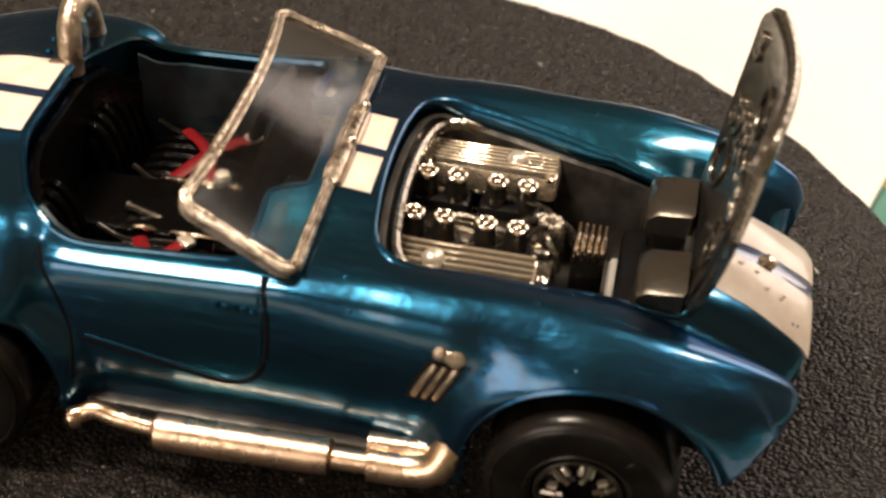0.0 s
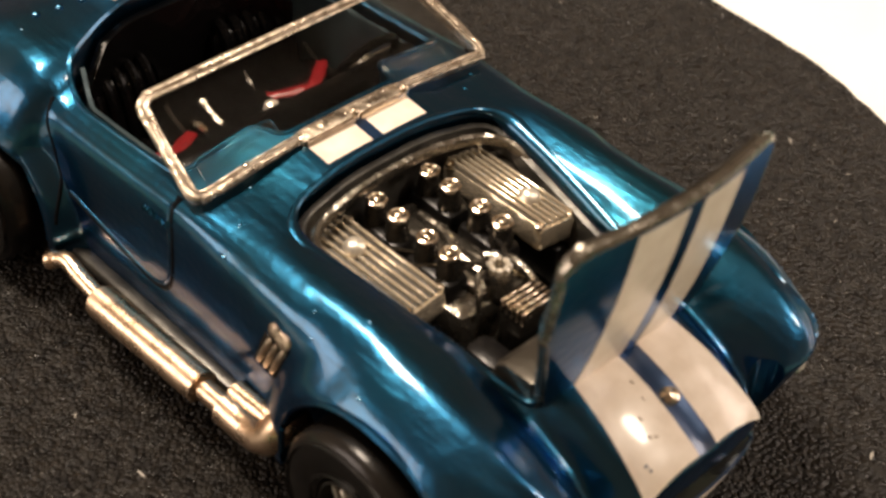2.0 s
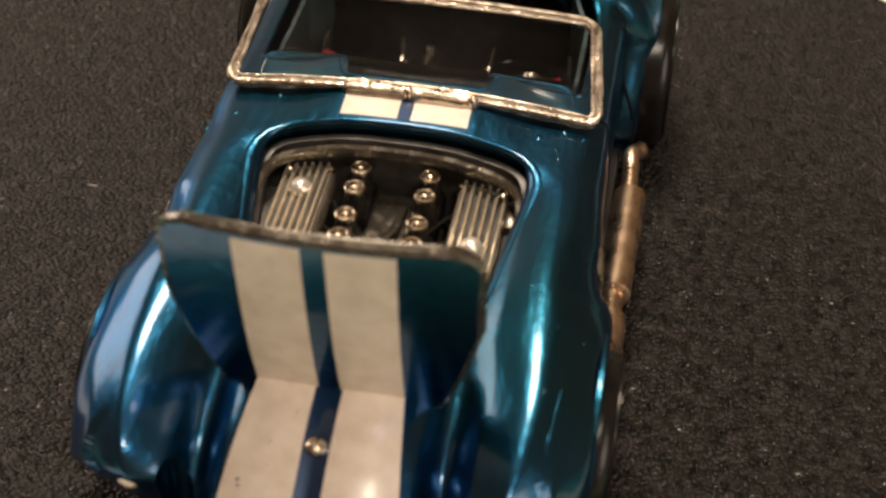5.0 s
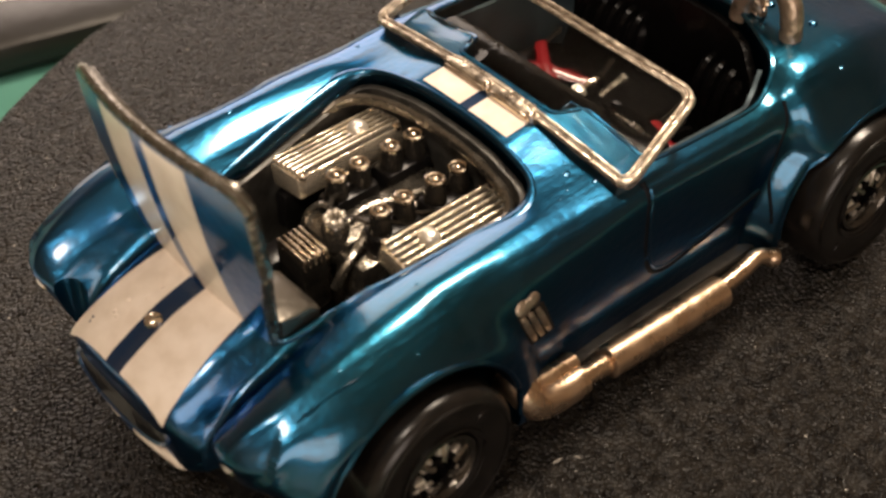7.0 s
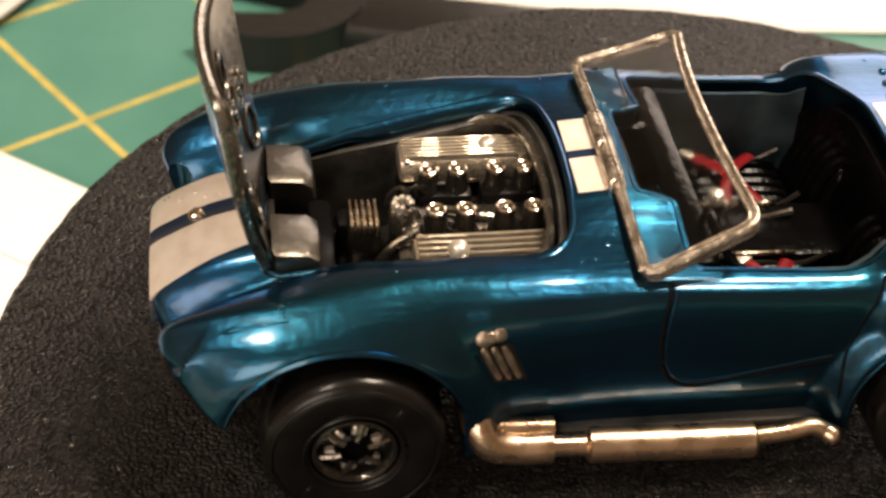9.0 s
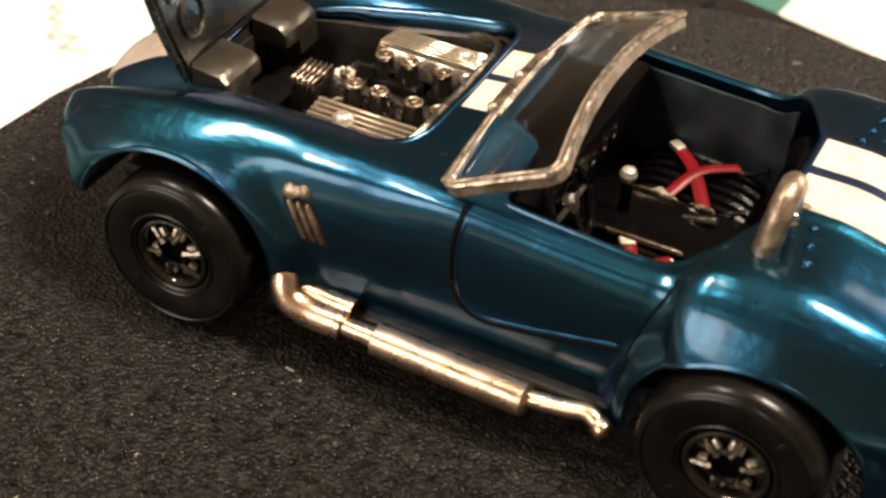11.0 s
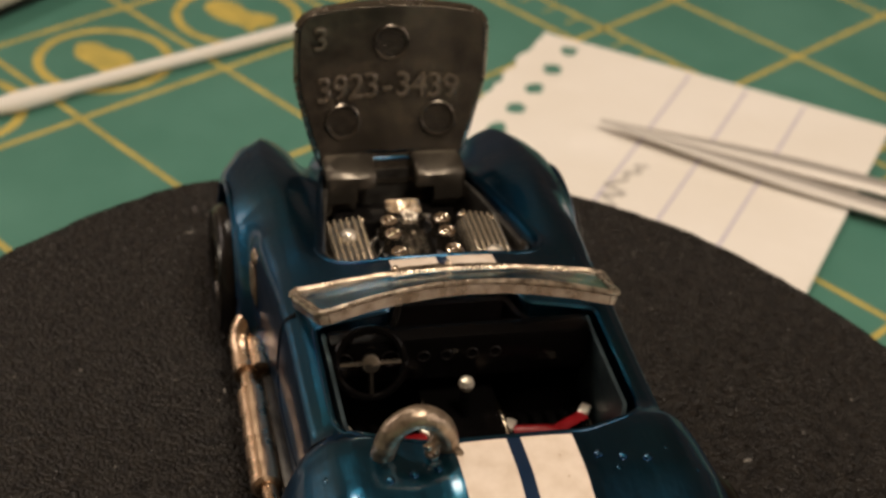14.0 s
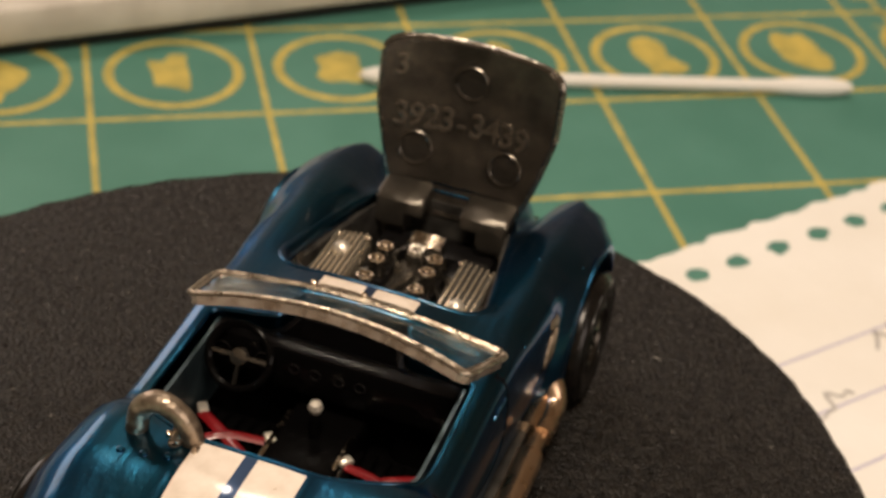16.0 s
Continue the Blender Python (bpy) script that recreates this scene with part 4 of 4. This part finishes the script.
def foot(name, y0, y1, up, deep, out, mat, under, label=""):
    """A block along the foot of the pane from y0 to y1."""
    bm = bmesh.new()
    loops = []
    for k in range(11):
        y = y0 + (y1 - y0) * k / 10
        p = Vector(screen_at(0.5 + y / 24.6, 0.0)) + Vector((out, 0, 0))
        e = 0.82 if k in (0, 10) else 1.0
        loops.append([p + Vector((dx * deep * e, 0, dz * up * e)) for dx, dz in ((0.5, -0.3), (0.5, 0.75), (0.35, 1), (-0.35, 1), (-0.5, 0.85), (-0.5, -0.3))])
    return part(name, rings(bm, loops), mat, under, label)


block = foot("screen_foot", -4.5, 4.6, 0.55, 1.1, 0.2, FRAME, screen, "raised silver block at the foot of the pane")
foot("gilt_insert", 0.2, 3.9, 0.42, 0.4, 0.75, CHROME, block, "bright gold-tinted insert")
foot("rib", -4.2, -0.3, 0.3, 0.4, 0.75, HOOP, block)
for y in (-0.1, 4.2):
    part("boss", lathe(bmesh.new(), [(0.32, -0.5), (0.32, 0.1), (0.2, 0.25), (0.05, 0.3)], Matrix.Translation(Vector(screen_at(0.5 + y / 24.6, 0)) + Vector((0.6, 0, 0.5))), 12), CHROME, block)

# ---- cockpit ----
inner = grown(PIT_EDGE, -0.3)
cockpit = part("cockpit_tub", prism(bmesh.new(), grown(PIT_EDGE, -0.2), 4.8, 6.0), INSIDE, car, "black plastic cockpit tub")
bm = bmesh.new()
rings(bm, [[(x, y, 5.0) for x, y in inner], [(x, y, top_z(x, y) - 1.3 - (1.6 if abs(y) > 8 else 0)) for x, y in inner],
           [(x, y, top_z(x, y) - 1.3 - (1.6 if abs(y) > 8 else 0)) for x, y in grown(PIT_EDGE, -0.9)], [(x, y, 5.0) for x, y in grown(PIT_EDGE, -0.9)]], True, False)
part("cockpit_lining", bm, INSIDE, cockpit)
tunnel = part("tunnel", box(bmesh.new(), (-17, -3.1, 5.9), (-2, 3.1, 9.9), 0.6), INSIDE, cockpit, "black transmission tunnel")
for y, x0, x1 in ((2.95, -4.4, -11.9), (-2.75, -5.3, -9.4), (-2.75, -10.2, -12.2)):
    part("gilt_edge", tube(bmesh.new(), [(x0, y, 9.85), (x0 - 0.25, y, 9.93), ((x0 + x1) / 2, y * 1.01, 9.98), (x1 + 0.25, y, 9.93), (x1, y, 9.85)], [0.08, 0.2, 0.22, 0.2, 0.08], 7), CHROME, tunnel, "rubbed bright edge of the tunnel")
for s in (-1, 1):
    bm = bent_box(bmesh.new(), lambda u, v: (-15.2 + 13.2 * u, s * (10.45 - 1.3 * max(0.0, 0.22 - u) / 0.22), 8.2 + (top_z(-15.2 + 13.2 * u, 10.9) - 8.9) * v), 24, 6, 0.3)
    part("door_card", bm, CARD, cockpit, "dull grey-blue inside of the door")
dash = part("dashboard", box(bmesh.new(), (-4.1, -10.4, 11.2), (-1.9, 10.4, 15.6), 0.7), INSIDE, cockpit, "black dashboard with small dials")
for y, r in ((9.2, 0.7), (5.6, 0.7), (3.0, 0.45), (1.2, 0.45), (-0.8, 0.45), (-2.6, 0.45)):
    bm = bmesh.new()
    tube(bm, [(-4.15, y + r * math.cos(a), 13.9 + r * math.sin(a)) for a in [i * math.pi / 9 for i in range(18)]], 0.08, 5, True)
    part("dial_ring", bm, DARK, dash)
for s in (-1, 1):
    cy = s * 6.4
    seat = part("seat", box(bmesh.new(), (-14.5, cy - 4.1, 6), (-5.0, cy + 4.1, 8.4), 0.9), INSIDE, cockpit, "black pleated bucket seat")
    for k in range(6):
        y = cy - 2.9 + 1.16 * k
        part("pleat", tube(bmesh.new(), smooth_path([(-13.8, y, 8.3), (-12, y, 8.75), (-7, y, 8.75), (-5.4, y, 8.2)], 4), 0.45, 8), INSIDE, seat)
    lean = Matrix.Translation((-15.4, cy, 7.2)) @ pose(0, 0, 0, 0, -16, 0)
    part("backrest", box(bmesh.new(), (-1.3, -4.0, -1.5), (1.0, 4.0, 6.0), 1.6, lean, 4), INSIDE, seat)
    for k in range(6):
        y = -2.9 + 1.16 * k
        pts = [lean @ Vector(q) for q in ((0.8, y, 0.5), (0.95, y, 2), (0.95, y, 4.4), (0.4, y, 5.8), (-0.4, y, 6.05))]
        part("pleat", tube(bmesh.new(), smooth_path(pts, 4), 0.45, 8), INSIDE, seat)
    # crossed red harness with silver buckles
    belt = part("harness", tube(bmesh.new(), smooth_path([(-7.4, cy - s * -2.9, 9.6), (-9.2, cy + s * 0.4, 10.0), (-11.2, cy - s * 3.0, 9.5)], 6), 0.52, 8, False, 0.4), RED, seat, "red crossed harness")
    part("strap", tube(bmesh.new(), smooth_path([(-8.4, cy - s * 2.9, 9.6), (-9.6, cy + s * 0.2, 10.15), (-11.8, cy + s * 2.8, 9.7)], 6), 0.46, 8, False, 0.4), RED, belt)
    for p in ((-7.0, cy + s * 3.1, 9.7), (-8.0, cy - s * 3.2, 9.7)):
        part("buckle", box(bmesh.new(), (-0.6, -0.45, -0.25), (0.6, 0.45, 0.25), 0.18, Matrix.Translation(p) @ pose(0, 0, 0, 0, 0, 35 * s)), SILVER, belt, "silver buckle")
    for dy in (-3.4, 3.4):
        pts = [(-6.6, cy + dy, 8.9), (-9.0, cy + dy * 0.95, 9.35), (-12.2, cy + dy * 0.9, 9.2), (-14.0, cy + dy * 0.85, 10.2)]
        part("lap_strap", tube(bmesh.new(), smooth_path(pts, 5), 0.2, 6), STACK, seat, "thin dull strap edge")
part("handbrake", tube(bmesh.new(), smooth_path([(-8.2, -1.4, 8.9), (-10.5, -1.3, 9.7), (-12.8, -1.2, 10.4)], 4), 0.28, 8), ENGINE, cockpit, "small silver handbrake lever")
# gear lever
lever = part("gear_lever", lathe(bmesh.new(), [(1.3, 8.6), (1.0, 9.2), (0.45, 9.6), (0.4, 12.3)], Matrix.Translation((-6.5, 0.1, 0)), 14), INSIDE, cockpit)
part("knob", lathe(bmesh.new(), [(0.1, -0.6), (0.42, -0.48), (0.62, 0), (0.48, 0.42), (0.1, 0.6)], Matrix.Translation((-6.45, 0.1, 12.8)), 14), SILVER, lever, "silver gear knob")
part("base_ring", lathe(bmesh.new(), [(0.3, 0), (0.8, 0.1), (0.5, 0.35), (0.1, 0.4)], Matrix.Translation((-9.2, 0.2, 8.9)), 12), SILVER, lever)
# steering wheel
tilt = Matrix.Translation((-5.0, 7.3, 14.3)) @ pose(0, 0, 0, 0, -62, 0)
wheel = part("steering_wheel", tube(bmesh.new(), [tilt @ Vector((2.6 * math.cos(a), 2.6 * math.sin(a), 0)) for a in [i * math.pi / 18 for i in range(36)]], 0.34, 8, True), INSIDE, cockpit, "black steering wheel with silver spokes")
for a in (0, 90, 270):
    e = tilt @ Vector((2.4 * math.cos(radians(a + 180)), 2.5 * math.sin(radians(a + 180)), 0))
    part("spoke", tube(bmesh.new(), [tilt @ Vector((0, 0, 0.1)), e], 0.2, 6), ENGINE if a else STACK, wheel)
part("boss", lathe(bmesh.new(), [(0.75, -0.2), (0.7, 0.3), (0.1, 0.45)], tilt, 14), ENGINE, wheel)
part("column", tube(bmesh.new(), [tilt @ Vector((0, 0, 0)), (-0.5, 7.3, 12.5)], 0.4, 8), INSIDE, wheel)

# roll hoop behind the driver
pts = smooth_path([(-18.0, 9.2, 14.6), (-18.3, 9.0, 17.4), (-18.5, 8.4, 19.4), (-18.6, 6.9, 20.4), (-18.5, 5.4, 19.6), (-18.3, 4.7, 18.0), (-18.2, 4.5, 16.4)], 6)
hoop = part("roll_hoop", tube(bmesh.new(), pts, 0.84, 12), HOOP, car, "worn silver roll hoop")
brace = part("brace", tube(bmesh.new(), smooth_path([(-18.7, 5.7, 16.4), (-18.75, 5.75, 17.3), (-18.6, 5.6, 18.0), (-18.5, 5.2, 18.5)], 4), [0.55] * 6 + [0.5] * 7, 9), HOOP, hoop, "crusty silver bracket inside the hoop")
for x, y, z, r in ((-18.95, 6.1, 18.0, 0.3), (-19.0, 5.6, 17.6, 0.24), (-18.9, 5.9, 17.2, 0.2), (-18.6, 6.2, 17.7, 0.22)):
    part("nub", lathe(bmesh.new(), [(0.05, -r), (r * 0.7, -r * 0.7), (r, 0), (r * 0.7, r * 0.7), (0.05, r)], Matrix.Translation((x, y, z)) @ pose(0, 0, 0, 20, 35, 10), 9), CHROME, brace)
part("foot", tube(bmesh.new(), smooth_path([(-18.2, 4.5, 16.6), (-18.8, 4.1, 17.25), (-19.6, 3.9, 17.2), (-19.9, 4.1, 16.8)], 4), [0.5 - 0.02 * k for k in range(13)], 8, False, 0.8), HOOP, hoop, "curled foot of the hoop on the tail")
for k in range(3):
    for s in (-1, 1):
        x, y = -20.2 - 0.3 * k, s * (5.6 + 1.7 * k)
        part("rivet", lathe(bmesh.new(), [(0.34, -0.1), (0.28, 0.16), (0.06, 0.26)], Matrix.Translation((x, y, top_z(x, y))), 10), PAINT, car)
# boot seam
part("boot_seam", tube(bmesh.new(), smooth_path([(-33, -7.6, top_z(-33, 7.6)), (-28, -7.4, top_z(-28, 7.4)), (-25.7, -6.2, top_z(-25.7, 6.2)), (-25.7, 0, top_z(-25.7, 0) + 0.05), (-25.7, 6.2, top_z(-25.7, 6.2)),
                                                  (-28, 7.4, top_z(-28, 7.4)), (-33, 7.6, top_z(-33, 7.6))], 8), 0.1, 6), SEAM, car)

# ---- side pipes ----
for s in (-1, 1):
    pipe = part("side_pipe", tube(bmesh.new(), smooth_path([(12.2, s * 12.8, 6.6), (12.1, s * 14.2, 6.3), (11.4, s * 14.9, 5.0), (9.8, s * 14.9, 4.4), (7.2, s * 14.9, 4.3)], 6), 1.15, 12), PIPE, car, "bronzed chrome side exhaust pipe")
    part("collector", tube(bmesh.new(), [(11.0, s * 13.9, 5.2), (9, s * 13.9, 5.1), (7.0, s * 13.9, 5.0)], 0.8, 10), PIPE, pipe)
    part("neck", tube(bmesh.new(), [(7.4, s * 14.9, 4.3), (4.5, s * 14.9, 4.2)], 0.75, 12), PIPE, pipe)
    part("silencer", tube(bmesh.new(), [(4.9, s * 14.9, 4.2), (4.7, s * 14.9, 4.2), (-0.5, s * 15.0, 4.1), (-6.3, s * 15.1, 4.0), (-6.6, s * 15.1, 4.0)], [0.9, 1.2, 1.2, 1.2, 0.9], 14), PIPE, pipe)
    part("tail", tube(bmesh.new(), smooth_path([(-6.4, s * 15.0, 4.1), (-9.0, s * 14.9, 4.35), (-10.4, s * 14.8, 4.6), (-11.2, s * 15.0, 4.4), (-11.8, s * 15.3, 4.1), (-12.3, s * 15.5, 3.9)], 5), [0.62] * 15 + [0.6, 0.62, 0.66, 0.7, 0.72, 0.72, 0.72, 0.66, 0.52, 0.32, 0.08], 12), PIPE, pipe)
    part("heat_shield", box(bmesh.new(), (-11.5, s * 13.3 - 0.6, 3.6), (10.5, s * 13.3 + 0.6, 4.6), 0.3), BAY, pipe, "dull ribbed sill strip")

# ---- wheels ----
def road_wheel(wx, wz, wr, wy, wide, s):
    """A tyre with a recessed six-window rim; s is the side of the car it sits on."""
    m = Matrix.Translation((wx, s * wy, wz)) @ pose(0, 0, 0, -90 * s)
    ww = part("wheel", lathe(bmesh.new(), [(wr * 0.5, -wide), (wr - 0.5, -wide), (wr, -wide + 0.6), (wr, -0.9), (wr - 0.18, -0.4), (wr - 0.6, -0.08), (wr - 1.1, 0.0),
                                           (wr * 0.54, -0.10), (wr * 0.49, -0.3), (wr * 0.47, -1.2), (0.2, -1.5)], m, 48), RUBBER, car, "black rubber tyre")
    rim = part("rim", lathe(bmesh.new(), [(wr * 0.46, -1.3), (wr * 0.46, -0.25), (wr * 0.43, -0.18), (wr * 0.40, -0.35), (wr * 0.38, -1.25)], m, 36), STACK, ww, "dark plated wheel rim")
    part("shoulder_bead", tube(bmesh.new(), [m @ Vector(((wr - 0.62) * math.cos(a), (wr - 0.62) * math.sin(a), -0.06)) for a in [i * math.pi / 28 for i in range(56)]], 0.13, 6, True), RUBBER, ww)
    part("bead_ring", tube(bmesh.new(), [m @ Vector((wr * 0.55 * math.cos(a), wr * 0.55 * math.sin(a), -0.1)) for a in [i * math.pi / 22 for i in range(44)]], 0.12, 6, True), RUBBER, ww)
    for k in range(6):
        a = k * math.pi / 3 + 0.3
        c, n = math.cos(a), math.sin(a)
        bm = bmesh.new()
        tube(bm, [m @ Vector((c * r, n * r, h)) for r, h in ((0.95, -0.62), (1.5, -0.6), (wr * 0.39, -0.9))], [0.45, 0.34, 0.42], 8, False, 0.7)
        part("spoke", bm, ENGINE, rim, "dark plated spoke")
        turn = m @ pose(0, 0, 0, 0, 0, math.degrees(a))
        bm = box(bmesh.new(), (1.18, -0.5, -0.75), (2.05, 0.5, -0.22), 0.18, turn @ pose(0, 0, 0, 0, 12, 0))
        part("spoke_tip", bm, SILVER, rim, "worn bright spoke tip")
    bm = bmesh.new()
    tube(bm, [m @ Vector((1.12 * math.cos(a), 1.12 * math.sin(a), -0.62)) for a in [i * math.pi / 12 for i in range(24)]], 0.26, 6, True)
    part("hub_ring", bm, INSIDE, rim)
    for k in (0, 3):
        a = k * math.pi / 3 + 0.82
        bm = box(bmesh.new(), (-0.42, -0.36, -0.06), (0.42, 0.36, 0.06), 0.05, m @ Matrix.Translation((wr * 0.72 * math.cos(a), wr * 0.72 * math.sin(a), -0.02)) @ pose(0, 0, 0, 0, 0, math.degrees(a)), 1)
        part("moulded_pip", bm, RUBBER, ww, "small moulded block on the tyre wall")
    part("hub_hole", lathe(bmesh.new(), [(1.2, -1.2), (1.2, -0.42), (1.08, -0.34), (0.98, -0.42), (0.9, -0.85), (0.1, -0.9)], m, 20), INSIDE, rim, "black hub with a deep centre hole")
    return ww


for wx, wz, wr, wy, wide in [w[:5] for w in WHEELS]:
    for s in (-1, 1):
        road_wheel(wx, wz, wr, wy, wide, s)
part("chassis", box(bmesh.new(), (-30, -8, 3.2), (30, 8, 5.4), 0.6), DARK, car, "black plastic chassis plate")
for wx in (20.2, -20.2):
    part("axle", tube(bmesh.new(), [(wx, -13, 6.0), (wx, 13, 6.0)], 0.5, 8), STEEL, car)


# runs, pimples and small chips in the brushed-on paint
rnd = random.Random(23)
bm = bmesh.new()
for k in range(44):
    x = rnd.choice((rnd.uniform(-32, -19), rnd.uniform(1.5, 5.5), rnd.uniform(6, 31)))
    y = rnd.choice((-1, 1)) * (rnd.uniform(5.0, 14.5) if x < -18 else rnd.uniform(10.2, 14.5) if x > 5 else rnd.uniform(5, 12))
    sec = section(x)
    if abs(y) > max(q[0] for q in sec) - 0.4:
        continue
    r = rnd.choice((0.08, 0.1, 0.12, 0.2))
    z = top_z(x, y)
    m = Matrix.Translation((x, y, z - 0.02)) @ Matrix.Diagonal((rnd.uniform(0.8, 1.8), 1, 1, 1))
    lathe(bm, [(r, -0.1), (r * 0.9, r * 0.12), (r * 0.5, r * 0.3), (0.01, r * 0.34)], m, 7)
tagged(part("paint_grit", bm, PAINT, car, "tiny pimples in the blue paint"), kind="stuff")
bm = bmesh.new()
for k in range(9):
    x, y = rnd.choice((rnd.uniform(26, 32), rnd.uniform(-33, -19))), rnd.choice((-1, 1)) * rnd.uniform(0.7, 4.1)
    lathe(bm, [(0.12, -0.02), (0.1, 0.1), (0.01, 0.13)], Matrix.Translation((x, y, top_z(x, y) + 0.03)) @ Matrix.Diagonal((rnd.uniform(0.7, 2.2), 1, 1, 1)), 6)
tagged(part("stripe_grit", bm, STRIPE, car, "tiny pimples in the cream stripes"), kind="stuff")
bm = bmesh.new()
for k in range(2):
    x, y = rnd.uniform(31.2, 32.6), rnd.choice((-1, 1)) * rnd.uniform(1.0, 4.9)
    lathe(bm, [(rnd.uniform(0.07, 0.16), -0.02), (0.06, 0.055)], Matrix.Translation((x, y, top_z(x, y) + 0.02)) @ Matrix.Diagonal((1, rnd.uniform(1, 2.6), 1, 1)), 6)
tagged(part("stripe_wear", bm, NAVY, car, "dark chips in the stripe ends"), kind="stuff")
# rippled runs under a door top and on a front wing
pts = [(-2.9 + 0.1 * k, -on_side(-2.9 + 0.1 * k, 13.7 + 0.22 * math.sin(2.6 * k), -0.04), 13.7 + 0.22 * math.sin(2.6 * k)) for k in range(27)]
part("paint_run", tube(bmesh.new(), pts, [0.1 + 0.1 * abs(math.sin(1.3 * k)) for k in range(27)], 7), PAINT, car, "rippled run in the blue paint")
pts = [(24.0 + 0.45 * k, 12.95 - 0.04 * k, top_z(24.0 + 0.45 * k, 12.95 - 0.04 * k) - 0.02) for k in range(11)]
part("paint_run", tube(bmesh.new(), pts, [0.05, 0.1, 0.08, 0.12, 0.09, 0.07, 0.1, 0.16, 0.2, 0.16, 0.06], 7), PAINT, car, "rippled run in the blue paint")
# lint and dust on the foam
bm = bmesh.new()
for k in range(170):
    a, q = rnd.uniform(0, 2 * math.pi), 46 * math.sqrt(rnd.random())
    x, y = -5 + q * math.cos(a), 2.6 + q * math.sin(a)
    r = rnd.choice((0.05, 0.06, 0.07, 0.12))
    m = Matrix.Translation((x, y, 0.02)) @ pose(0, 0, 0, 0, 0, rnd.uniform(0, 180)) @ Matrix.Diagonal((rnd.choice((1, 1, 1.5, 4)), 1, 0.6, 1))
    lathe(bm, [(r, 0), (r * 0.8, r * 0.7), (0.01, r)], m, 5)
tagged(part("dust", bm, DUST), "pale dust and lint specks on the black foam", "dust", kind="stuff")
